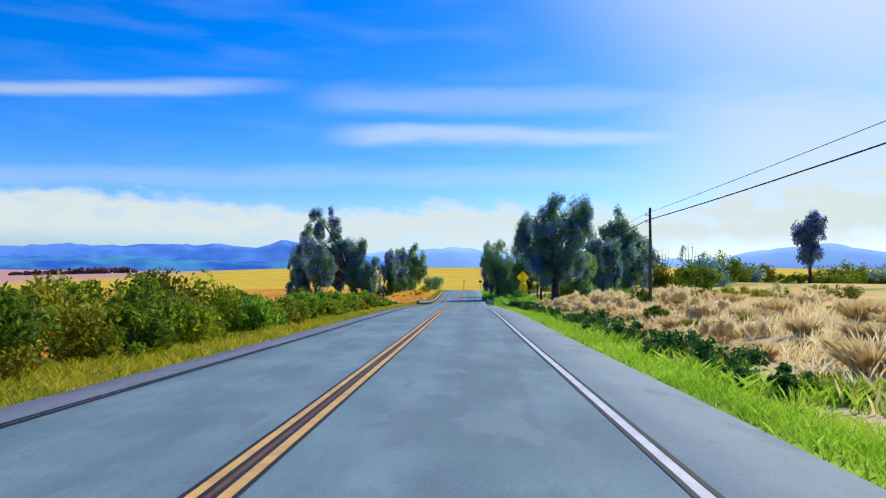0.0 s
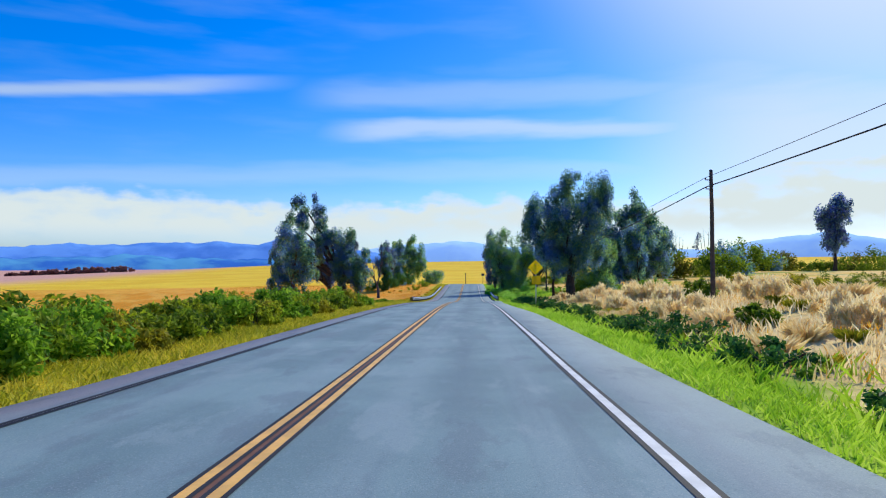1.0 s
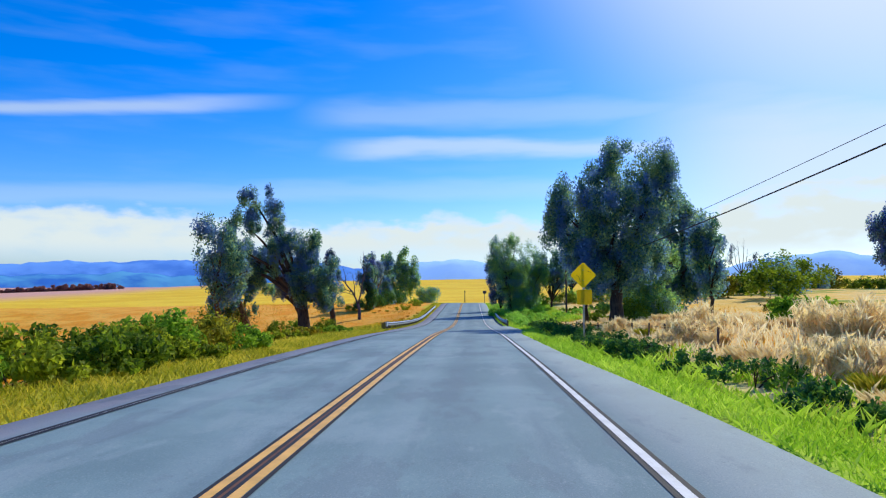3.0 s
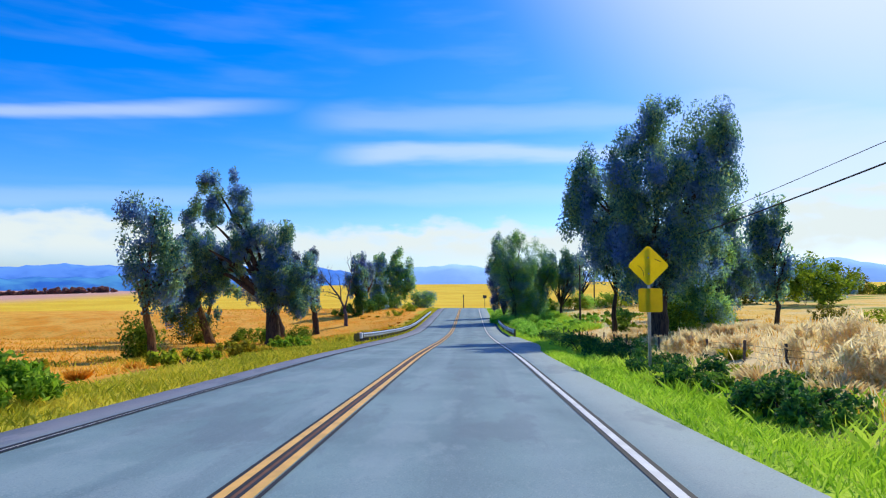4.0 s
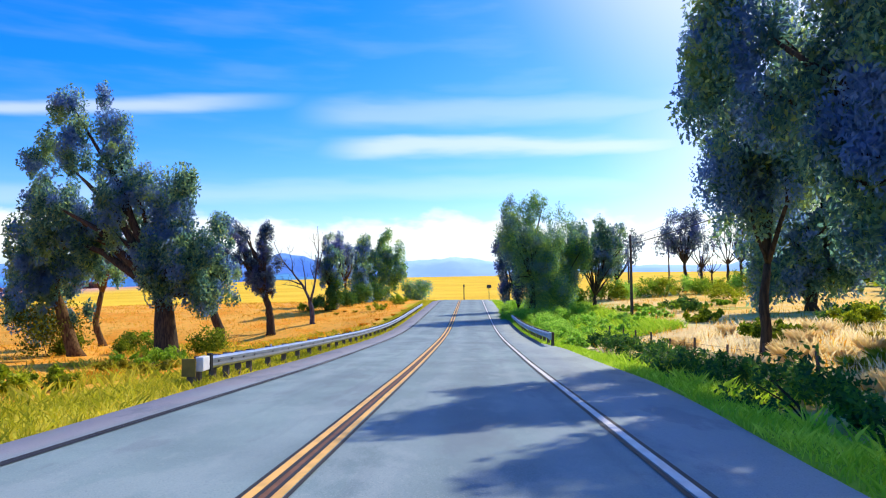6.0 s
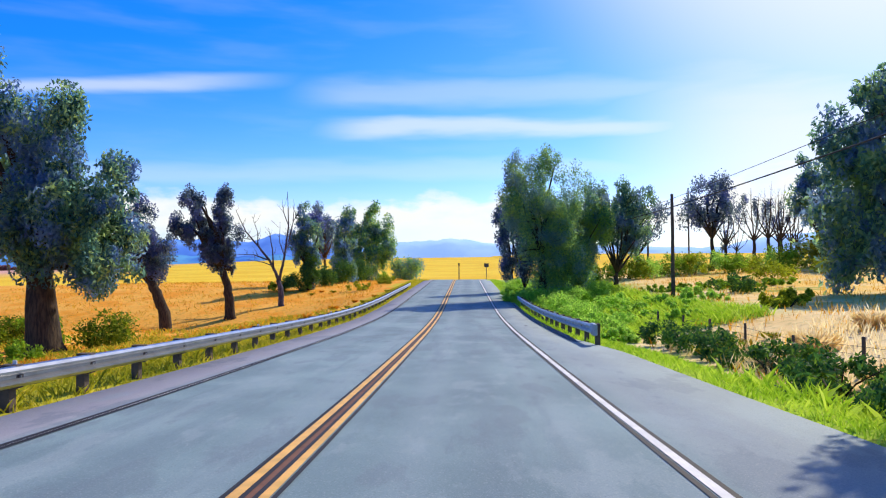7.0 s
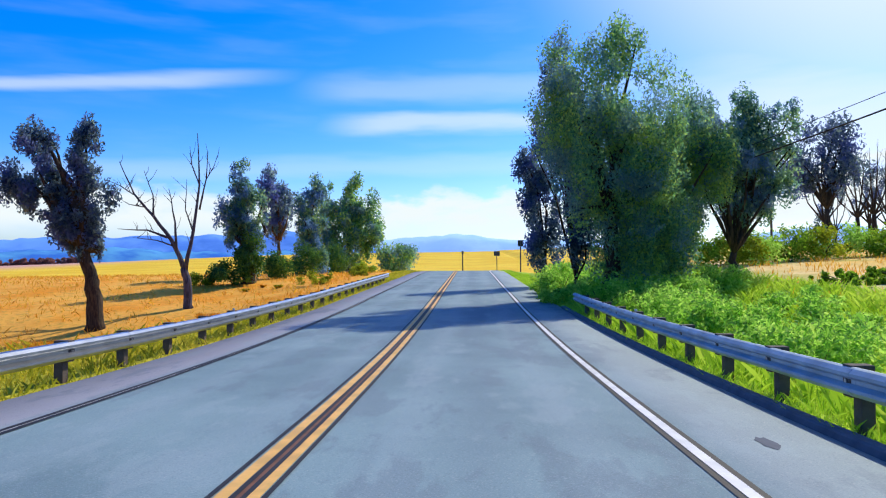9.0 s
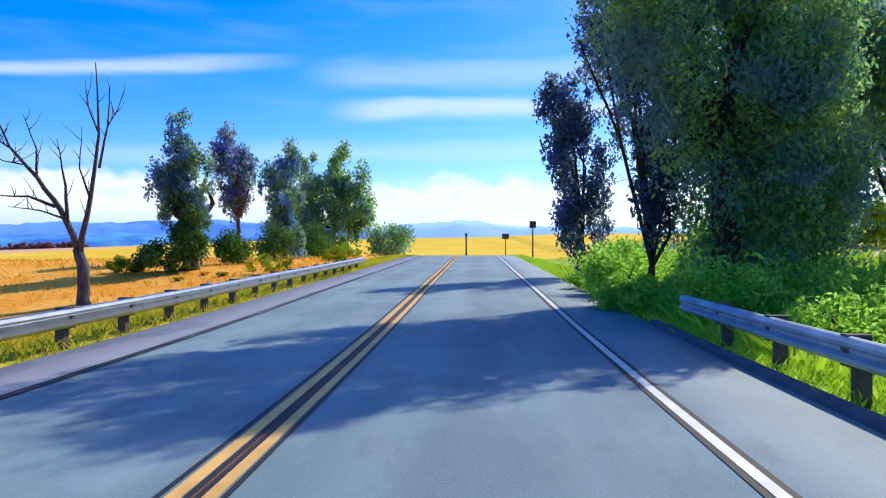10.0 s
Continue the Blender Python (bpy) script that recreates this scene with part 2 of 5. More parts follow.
def sheet_material(name, color):
    """A thin faded plastic-faced sheet that lets part of the sun through."""
    m = Nodes(name, 0.35)
    c = m.mix(m.step(m.noise(2.0, 4.0), 0.35, 0.7), color, tuple(v * 0.88 for v in color))
    c = m.mix(m.math("MULTIPLY", m.step(m.noise(30.0, 3.0), 0.5, 0.75), 0.25), c, tuple(v * 0.8 for v in color))
    mat = m.done(c)
    tr = m.n.new("ShaderNodeBsdfTranslucent")
    m.put(c, tr.inputs["Color"])
    sh = m.n.new("ShaderNodeMixShader")
    sh.inputs[0].default_value = 0.5
    m.l.new(m.bsdf.outputs[0], sh.inputs[1]), m.l.new(tr.outputs[0], sh.inputs[2])
    m.l.new(sh.outputs[0], m.n["Material Output"].inputs["Surface"])
    return mat


M = {
    "asphalt": asphalt_material(),
    "ground": ground_material(),
    # Black of the strips added as drawn outlines of the road markings.
    "tar": plain("black_outline", (0.016, 0.016, 0.02), 0.7, vary=0.3),
    "white": plain("white_road_paint", (0.80, 0.80, 0.78), 0.6, vary=0.22, scale=3.0, fine=30.0),
    "yellow": plain("yellow_road_paint", (0.90, 0.50, 0.12), 0.6, vary=0.25, scale=3.0, fine=30.0),
    "rust": plain("rusty_seal", (0.20, 0.085, 0.05), 0.8, vary=0.3),
    "steel": plain("galvanised_steel", (0.42, 0.44, 0.48), 0.30, 0.92, vary=0.25, scale=2.0),
    # Bluer copy of the steel, with the rail's shaded side painted into it.
    "steel_shade": plain("shade_toned_steel", (0.40, 0.50, 0.60), 0.55, 0.35, vary=0.35, scale=1.5),
    "post": plain("weathered_timber_post", (0.13, 0.10, 0.085), 0.9, vary=0.4, scale=5.0),
    "white_steel": plain("white_painted_steel", (0.75, 0.76, 0.78), 0.5, 0.0, vary=0.15),
    "marker": plain("olive_marker_face", (0.20, 0.15, 0.03), 0.6, vary=0.3),
    "sign": sheet_material("yellow_sign_face", (1.0, 0.82, 0.01)),
    "sign2": sheet_material("dull_yellow_sign_face", (0.80, 0.63, 0.01)),
    "black": plain("black_paint", (0.02, 0.02, 0.02), 0.5),
    "pole": plain("pole_timber", (0.10, 0.075, 0.06), 0.9, vary=0.45, scale=3.0),
    "wire": plain("cable_sheath", (0.012, 0.012, 0.014), 0.6, vary=0.1),
    "ceramic": plain("brown_ceramic", (0.12, 0.06, 0.04), 0.25),
    "concrete": plain("kerb_asphalt", (0.09, 0.11, 0.15), 0.85, vary=0.3),
    "bark": bark_material("dark_bark", (0.028, 0.022, 0.018), (0.085, 0.06, 0.038)),
    "bark_red": bark_material("brown_bark", (0.07, 0.035, 0.015), (0.20, 0.11, 0.04)),
    "bark_grey": bark_material("grey_dead_wood", (0.045, 0.045, 0.06), (0.13, 0.12, 0.15)),
    # The extra blue of these gum leaves is sky light put into their colour.
    "euc": leaf_material("eucalyptus_leaves", (0.055, 0.15, 0.16), (0.17, 0.37, 0.27), (0.44, 0.60, 0.20), glow=0.74, sky_bleed=(0.17, 0.32, 0.66)),
    "euc_blue": leaf_material("blue_gum_leaves", (0.08, 0.14, 0.24), (0.21, 0.33, 0.46), (0.38, 0.54, 0.40), glow=0.72, sky_bleed=(0.23, 0.28, 0.66)),
    "euc_mix": leaf_material("dusky_green_gum_leaves", (0.08, 0.19, 0.17), (0.20, 0.40, 0.27), (0.44, 0.62, 0.22), glow=0.73, sky_bleed=(0.20, 0.32, 0.62), cast=0.7),
    "cypress": leaf_material("deep_green_leaves", (0.11, 0.26, 0.15), (0.27, 0.53, 0.21), (0.58, 0.74, 0.14), glow=0.68, sky_bleed=(0.20, 0.34, 0.52), cast=0.6),
    "navy": leaf_material("dark_navy_gum_leaves", (0.05, 0.09, 0.15), (0.13, 0.20, 0.29), (0.26, 0.37, 0.34), glow=0.70, sky_bleed=(0.14, 0.19, 0.46)),
    "pale_shrub": leaf_material("pale_dry_bush_leaves", (0.86, 0.68, 0.32), (0.96, 0.82, 0.47), (0.98, 0.90, 0.60), glow=0.62),
    "maroon": leaf_material("dusky_red_hedge_leaves", (0.25, 0.09, 0.09), (0.36, 0.16, 0.13), (0.45, 0.24, 0.17)),
    "olive": leaf_material("olive_leaves", (0.16, 0.21, 0.010), (0.35, 0.42, 0.02), (0.56, 0.62, 0.045), glow=0.56),
    "dark_shrub": leaf_material("dark_shrub_leaves", (0.025, 0.10, 0.035), (0.075, 0.21, 0.04), (0.22, 0.38, 0.035), glow=0.45),
    "green_shrub": leaf_material("bright_green_leaves", (0.22, 0.47, 0.05), (0.42, 0.73, 0.10), (0.64, 0.86, 0.17), glow=0.62),
    "mid_green": leaf_material("plain_green_leaves", (0.11, 0.24, 0.014), (0.24, 0.44, 0.028), (0.42, 0.60, 0.05), glow=0.56),
    "deep_olive": leaf_material("deep_olive_leaves", (0.07, 0.13, 0.009), (0.18, 0.28, 0.016), (0.36, 0.45, 0.03), glow=0.55),
    "gold_shrub": leaf_material("yellow_olive_leaves", (0.22, 0.20, 0.012), (0.42, 0.38, 0.025), (0.60, 0.56, 0.05), glow=0.5),
    "brown_shrub": leaf_material("brown_shrub_leaves", (0.085, 0.085, 0.008), (0.19, 0.185, 0.013), (0.33, 0.36, 0.028), glow=0.45),
    "blade_green": leaf_material("green_grass", (0.31, 0.52, 0.03), (0.50, 0.71, 0.05), (0.70, 0.84, 0.11), glow=0.48),
    "blade_pale": leaf_material("pale_dry_grass", (0.84, 0.65, 0.31), (0.93, 0.79, 0.46), (0.96, 0.87, 0.58), glow=0.62),
    "blade_gold": leaf_material("golden_stubble", (0.68, 0.30, 0.02), (0.88, 0.48, 0.04), (0.94, 0.62, 0.09), glow=0.45),
    "blade_olive": leaf_material("yellow_green_grass", (0.30, 0.33, 0.02), (0.58, 0.53, 0.035), (0.82, 0.66, 0.08), glow=0.45),
}


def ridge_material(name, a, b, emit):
    # Distance haze is painted in: bluish base colour plus an even emission.
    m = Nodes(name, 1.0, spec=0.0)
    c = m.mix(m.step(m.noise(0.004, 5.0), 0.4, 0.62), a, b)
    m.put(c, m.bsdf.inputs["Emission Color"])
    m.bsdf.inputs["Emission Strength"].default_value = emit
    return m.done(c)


# ------------------------------------------------------------------ lie of the land
PROFILE = ((-60, 1.5), (-11, 0.29), (-0.9, 0.0), (9.5, -0.263), (20, -0.523), (30.4, -0.757), (40.9, -1.008), (51.3, -1.288), (61.8, -1.646),
           (72.2, -2.044), (82.7, -2.548), (93.1, -3.064), (103.6, -3.505), (114, -3.882), (124.5, -4.108), (134.9, -4.102), (145.4, -3.955),
           (155.8, -3.808), (166.3, -3.651), (176.7, -3.49), (186, -3.38), (194, -3.42), (204, -3.72), (218, -4.3), (240, -5.2), (280, -5.6), (330, -5.0))
PY = np.array([p[0] for p in PROFILE], float)
PZ = np.array([p[1] for p in PROFILE], float)


def slopes(xs, zs):
    d = np.diff(zs) / np.diff(xs)
    h = np.diff(xs)
    s = np.concatenate(([d[0]], (d[:-1] * h[1:] + d[1:] * h[:-1]) / (h[1:] + h[:-1]), [d[-1]]))
    return s


PS = slopes(PY, PZ)


def road_z(y):
    y = np.asarray(y, float)
    i = np.clip(np.searchsorted(PY, y) - 1, 0, len(PY) - 2)
    h = PY[i + 1] - PY[i]
    t = np.clip((y - PY[i]) / h, -0.5, 1.5)
    return ((2 * t**3 - 3 * t**2 + 1) * PZ[i] + (t**3 - 2 * t**2 + t) * h * PS[i]
            + (3 * t**2 - 2 * t**3) * PZ[i + 1] + (t**3 - t**2) * h * PS[i + 1])


def bend(y):
    """Sideways shift of the road, which turns right past the crest."""
    return np.clip(np.asarray(y, float) - 184, 0, 60) ** 2 * 0.006


def ramp(v, a, b):
    t = np.clip((np.asarray(v, float) - a) / (b - a), 0, 1)
    return t * t * (3 - 2 * t)


EDGE_L, EDGE_R = -4.0, 5.3


def edge_left(y):
    return EDGE_L - 0.5 * ramp(y, 78, 92)


def edge_right(y):
    return EDGE_R - 0.4 * ramp(y, 42, 58) * (1 - ramp(y, 70, 84)) + 0.8 * ramp(y, 76, 90) * (1 - ramp(y, 102, 112))


def land(x, y):
    """Height of the ground."""
    x, y = np.asarray(x, float), np.asarray(y, float)
    xr = x - bend(y)
    base = road_z(np.clip(y, -60, 330))
    outl, outr = np.clip(edge_left(y) - xr, 0, None), np.clip(xr - edge_right(y), 0, None)
    drop = 1.25 + 2.3 * np.exp(-((y - 144) / 9.0) ** 2) - 0.95 * ramp(y, 158, 172)
    zl = -drop * ramp(outl, 1.2, 13.0) - 0.010 * np.clip(outl - 25, 0, 900) * (1 - ramp(outl, 250, 900))
    up = 0.85 + 0.45 * ramp(y, 120, 165)
    zr = -0.45 * ramp(outr, 0.5, 2.2) + (0.45 + up) * ramp(outr, 2.6, 12.0) + 0.03 * np.clip(outr - 12, 0, 60) * ramp(y, 40, 150)
    z = base + np.where(outl > 0, zl, 0) + np.where(outr > 0, zr, 0) - 0.05 - 0.06 * np.clip(1 - (outl + outr) / 0.05, 0, 1)
    # the far hill of stubble
    far = ramp(y, 300, 950)
    z = z + far * (14.0 + 0 * x) * (1 - ramp(-x, 150, 700) * 1.2) * (1 - ramp(y, 1300, 2600))
    rough = 0.05 * np.sin(x * 0.9 + 1.3 * np.sin(y * 0.31)) * np.cos(y * 0.7 + x * 0.23) * ramp(outl + outr, 0.4, 3.0)
    return z + rough


def ground_at(x, y):
    return float(land(x, y))


# ------------------------------------------------------------------ building helpers
def mesh_from(name, verts, faces, mat, smooth=False):
    me = bpy.data.meshes.new(name)
    verts = np.asarray(verts, np.float32)
    faces = np.asarray(faces, np.int32)
    k = faces.shape[1]
    me.vertices.add(len(verts)), me.loops.add(faces.size), me.polygons.add(len(faces))
    me.vertices.foreach_set("co", verts.ravel())
    me.loops.foreach_set("vertex_index", faces.ravel())
    me.polygons.foreach_set("loop_start", np.arange(0, faces.size, k, dtype=np.int32))
    me.polygons.foreach_set("use_smooth", np.full(len(faces), smooth))
    me.update(calc_edges=True)
    me.validate()
    me.materials.append(mat)
    return me


def empty(name, at, label="", category="", group="", kind=""):
    ob = new(name)
    ob.empty_display_size = 0.2
    ob.location = at
    return tagged(ob, label, category, group, kind)


def part(name, me, parent, label="", at=None):
    ob = new(name, me)
    ob.parent = parent
    if at is not None:
        ob.location = at
    return tagged(ob, label)


def bm_mesh(name, bm, mat, smooth=False):
    me = bpy.data.meshes.new(name)
    bmesh.ops.recalc_face_normals(bm, faces=bm.faces)
    bm.to_mesh(me)
    bm.free()
    me.materials.append(mat)
    for p in me.polygons:
        p.use_smooth = smooth
    return me


def add_box(bm, lo, hi, bevel=0.0):
    r = bmesh.ops.create_cube(bm, size=1.0)
    size = Vector(hi) - Vector(lo)
    mid = (Vector(hi) + Vector(lo)) / 2
    for v in r["verts"]:
        v.co = Vector((v.co.x * size.x, v.co.y * size.y, v.co.z * size.z)) + mid
    if bevel:
        edges = {e for v in r["verts"] for e in v.link_edges}
        bmesh.ops.bevel(bm, geom=list(edges), offset=bevel, segments=2, affect="EDGES", profile=0.6)


def tube(points, radii, sides=8):
    """Vertices and faces of a tapered tube along points."""
    pts = [Vector(p) for p in points]
    verts, faces = [], []
    for i, p in enumerate(pts):
        d = (pts[min(i + 1, len(pts) - 1)] - pts[max(i - 1, 0)]).normalized()
        u = d.orthogonal().normalized() if abs(d.z) < 0.95 else Vector((1, 0, 0)) - d * d.x
        u.normalize()
        v = d.cross(u)
        for s in range(sides):
            a = 2 * math.pi * s / sides
            verts.append(p + (u * math.cos(a) + v * math.sin(a)) * radii[i])
    for i in range(len(pts) - 1):
        for s in range(sides):
            a, b = i * sides + s, i * sides + (s + 1) % sides
            faces.append((a, b, b + sides, a + sides))
    n = len(verts)
    verts += [pts[0], pts[-1]]
    for s in range(sides):
        faces.append((n, (s + 1) % sides, s, s))
        a = (len(pts) - 1) * sides
        faces.append((n + 1, a + s, a + (s + 1) % sides, a + (s + 1) % sides))
    return verts, faces


def tube_mesh(name, points, radii, mat, sides=8):
    verts, faces = tube(points, radii, sides)
    bm = bmesh.new()
    vs = [bm.verts.new(v) for v in verts]
    for f in faces:
        idx = list(dict.fromkeys(f))
        bm.faces.new([vs[i] for i in idx])
    return bm_mesh(name, bm, mat, True)


def leaf_cloud(rng, centres, radii, count, size, droop=0.5, slim=0.45):
    """Vertices and quads of single leaves spread through ellipsoid clumps."""
    centres, radii = np.asarray(centres, float), np.asarray(radii, float)
    weight = radii.prod(axis=1) ** (2 / 3)
    pick = rng.choice(len(centres), count, p=weight / weight.sum())
    d = rng.normal(size=(count, 3)) * 0.46
    far = np.linalg.norm(d, axis=1)
    d *= (np.minimum(far, 1.05) / far)[:, None]
    p = centres[pick] + d * radii[pick]
    a = rng.normal(size=(count, 3))
    a[:, 2] -= droop * 2
    a /= np.linalg.norm(a, axis=1)[:, None]
    b = np.cross(a, rng.normal(size=(count, 3)))
    b /= np.linalg.norm(b, axis=1)[:, None] + 1e-9
    ln = size * (0.6 + 0.8 * rng.random(count))[:, None]
    wd = ln * slim
    nrm = np.cross(a, b)
    v = np.stack([p - a * ln / 2, p + b * wd / 2 + nrm * ln * 0.08, p + a * ln / 2, p - b * wd / 2 + nrm * ln * 0.08], axis=1)
    return v.reshape(-1, 3), np.arange(count * 4).reshape(-1, 4)


def tree(name, label, base, stems, clumps, leaves, leaf, size, bark, category="tree", group="", droop=0.5, slim=0.45, seed=1, sides=9):
    """A tree: stems are (points, thick, thin) from its base, clumps ellipsoids (x, y, z, rx, ry, rz) from its base."""
    rng = np.random.default_rng(seed)
    at = Vector(base)
    root = empty(name, at, label, category, group)
    for i, (points, thick, thin) in enumerate(stems):
        n = len(points)
        fine, rad = [], []
        for j in range(n - 1):
            for s in range(3):
                t = (j + s / 3) / (n - 1)
                p = Vector(points[j]).lerp(Vector(points[j + 1]), s / 3)
                w = 0.0 if j + s == 0 else min(thick, 0.3) * 0.16
                fine.append(p + Vector(rng.normal(size=3)) * w)
                flare = 1.5 if j + s == 0 and i == 0 else 1.0
                rad.append((thick + (thin - thick) * t) * flare)
        fine.append(Vector(points[-1]))
        rad.append(thin)
        part("trunk" if i == 0 else "limb", tube_mesh("stem", fine, rad, bark, sides if thick > 0.08 else 5), root)
    if leaves:
        c = np.array(clumps, float)
        v, f = leaf_cloud(rng, c[:, :3], c[:, 3:], leaves, size, droop, slim)
        part("crown", mesh_from("crown", v, f, leaf), root)
    return root


def fill(rng, shapes, count, rad, squash=0.8, hub=None):
    """Small clumps scattered through big ellipsoids, for an uneven crown; some sit on the limbs between the hub and the crown."""
    out = []
    vol = np.array([s[3] * s[4] * s[5] for s in shapes])
    vol = vol ** 0.75
    for k in rng.choice(len(shapes), count, p=vol / vol.sum()):
        s = shapes[k]
        d = rng.normal(size=3)
        d /= np.linalg.norm(d)
        r = 0.35 + 0.65 * rng.random() ** 0.5
        q = rad * (0.45 + 1.1 * rng.random() ** 1.4)
        p = np.array((s[0] + d[0] * s[3] * r, s[1] + d[1] * s[4] * r, s[2] + d[2] * s[5] * r))
        if hub is not None and rng.random() < 0.24:
            p, q = np.array(hub) + (p - np.array(hub)) * (0.5 + 0.4 * rng.random()), q * 0.8
        out.append((*p, q, q, q * squash * (0.8 + 0.6 * rng.random())))
    return out


def shrub(label, x, y, w, h, leaf, count, size, seed, bark, group="", depth=None, dry=False):
    rng = np.random.default_rng(seed)
    z = ground_at(x, y)
    root = empty("shrub", (x, y, z), label, "shrub", group)
    depth = depth or w
    shapes = [(0, 0, h * 0.45, w / 2, depth / 2, h * 0.5)]
    cl = fill(rng, shapes, 22, min(w, h) * 0.27, 0.9)
    cl = [(c[0], c[1], max(c[2], c[5] * 0.8), c[3], c[4], c[5]) for c in cl]
    v, f = leaf_cloud(rng, np.array(cl)[:, :3], np.array(cl)[:, 3:], int(count * 0.8), size * 1.1, *((-0.9, 0.13) if dry else (-0.1, 0.5)))
    v[:, 2] = np.maximum(v[:, 2], 0.0)
    part("foliage", mesh_from("foliage", v, f, leaf), root)
    for i in range(0 if dry else 3):
        a = rng.random() * 6.28
        tip = (math.cos(a) * w * 0.3, math.sin(a) * depth * 0.3, h * 0.7)
        part("stem", tube_mesh("stem", [(0, 0, -0.1), (tip[0] * 0.4, tip[1] * 0.4, h * 0.35), tip], [0.03, 0.022, 0.01], bark, 5), root)
    return root


# ------------------------------------------------------------------ ground, road and distance
def spread(dense_lo, dense_hi, step, lo, hi, grow=1.22):
    mid = list(np.arange(dense_lo, dense_hi + 1e-6, step))
    a, s = [], step
    p = dense_lo
    while p > lo:
        s *= grow
        p -= s
        a.append(max(p, lo))
    b, s = [], step
    p = dense_hi
    while p < hi:
        s *= grow
        p += s
        b.append(min(p, hi))
    return np.array(a[::-1] + mid + b)


gx = spread(-32, 42, 0.8, -4700, 4700)
gy = spread(-12, 250, 1.6, -700, 4700)
GX, GY = np.meshgrid(gx, gy)
GZ = land(GX, GY)
idx = np.arange(GX.size).reshape(GX.shape)
quads = np.stack([idx[:-1, :-1], idx[:-1, 1:], idx[1:, 1:], idx[1:, :-1]], axis=-1).reshape(-1, 4)
tagged(new("ground", mesh_from("ground", np.stack([GX, GY, GZ], -1).reshape(-1, 3), quads, M["ground"], True)),
       "rolling dry farmland with green grassy road verges", "ground", kind="structure")


def strip(ys, left, right, lift, mat, name, thick=0.0, cols=1):
    """A strip along the road between two offsets (numbers or functions of y)."""
    ys = np.asarray(ys, float)
    l = left(ys) if callable(left) else np.full(len(ys), left)
    r = right(ys) if callable(right) else np.full(len(ys), right)
    verts = []
    for y, a, b in zip(ys, l, r):
        s, z = float(bend(y)), float(road_z(y)) + lift
        if thick:
            verts.append((a + s - 0.06, y, z - thick))
        for c in range(cols + 1):
            verts.append((a + (b - a) * c / cols + s, y, z))
        if thick:
            verts.append((b + s + 0.06, y, z - thick))
    n = cols + 1 + (2 if thick else 0)
    faces = [(i * n + j, i * n + j + 1, (i + 1) * n + j + 1, (i + 1) * n + j) for i in range(len(ys) - 1) for j in range(n - 1)]
    return mesh_from(name, verts, faces, mat, True)


YS = np.concatenate([np.arange(-60, 0, 4.0), np.arange(0, 241, 1.25)])
road = tagged(new("road", strip(YS, edge_left, edge_right, 0.0, M["asphalt"], "road", 0.14, 8)),
              "bluish grey two-lane asphalt road with paved shoulders", "road", kind="structure")


def marking(name, x0, x1, mat, lift, label, wob=0.0, y0=-60.0, y1=240.0, seed=0):
    rng = np.random.default_rng(seed)
    ys = YS[(YS >= y0) & (YS <= y1)]
    w = np.cumsum(rng.normal(size=len(ys))) * wob
    w -= np.linspace(w[0], w[-1], len(ys))
    fl, fr = (lambda y: x0 + w), (lambda y: x1 + w + rng.normal(size=len(ys)) * wob * 0.5)
    return tagged(new(name, strip(ys, fl, fr, lift, mat, name)), label, "road marking", kind="structure")


# Each marking gets added black strips along it, as a drawn outline.
for side in (-1, 1):
    c = 0.125 * side
    marking("centre_line", c - 0.055, c + 0.055, M["yellow"], 0.008, "solid yellow line of the double centre marking", 0.0015, seed=3 + side)
    for e in (-1, 1):
        x = c + e * 0.075
        marking("outline_strip", x - 0.024, x + 0.024, M["tar"], 0.0085, "thin black outline strip added beside the yellow line", 0.002, seed=9 + side + 2 * e)
marking("rusty_strip", -0.04, 0.04, M["rust"], 0.004, "rust-brown worn strip between the yellow lines", 0.001, seed=2)
marking("edge_line_near", 3.695, 3.825, M["white"], 0.008, "worn solid white line along the lane's edge", 0.0015, seed=21)
for e, x in enumerate((3.665, 3.857)):
    marking("outline_strip", x - 0.030, x + 0.030, M["tar"], 0.0085, "thin black outline strip added beside the white line", 0.003, seed=30 + e)
marking("edge_line_far", -3.25, -3.20, M["white"], 0.006, "faded white line along the opposite lane's edge", 0.001, seed=40)
for e, x in enumerate((-3.270, -3.180)):
    marking("outline_strip", x - 0.040, x + 0.040, M["tar"], 0.0085, "broad black outline strip added along the opposite lane's edge", 0.003, seed=41 + e)


def patch(x, y, w, l, seed):
    rng = np.random.default_rng(seed)
    n = 14
    verts = [(x, y, float(road_z(y)) + 0.005)]
    for i in range(n):
        a = 2 * math.pi * i / n
        r = 0.75 + 0.4 * rng.random()
        px, py = x + math.cos(a) * w / 2 * r, y + math.sin(a) * l / 2 * r
        verts.append((px, py, float(road_z(py)) + 0.005))
    bm = bmesh.new()
    vs = [bm.verts.new(v) for v in verts]
    for i in range(n):
        bm.faces.new((vs[0], vs[1 + i], vs[1 + (i + 1) % n]))
    tagged(new("tar_patch", bm_mesh("tar_patch", bm, M["concrete"])), "small dark tar patch on the asphalt", "road patch", kind="structure")


patch(4.55, 116.5, 0.16, 0.5, 4)
patch(0.10, 60.2, 0.35, 0.25, 5)


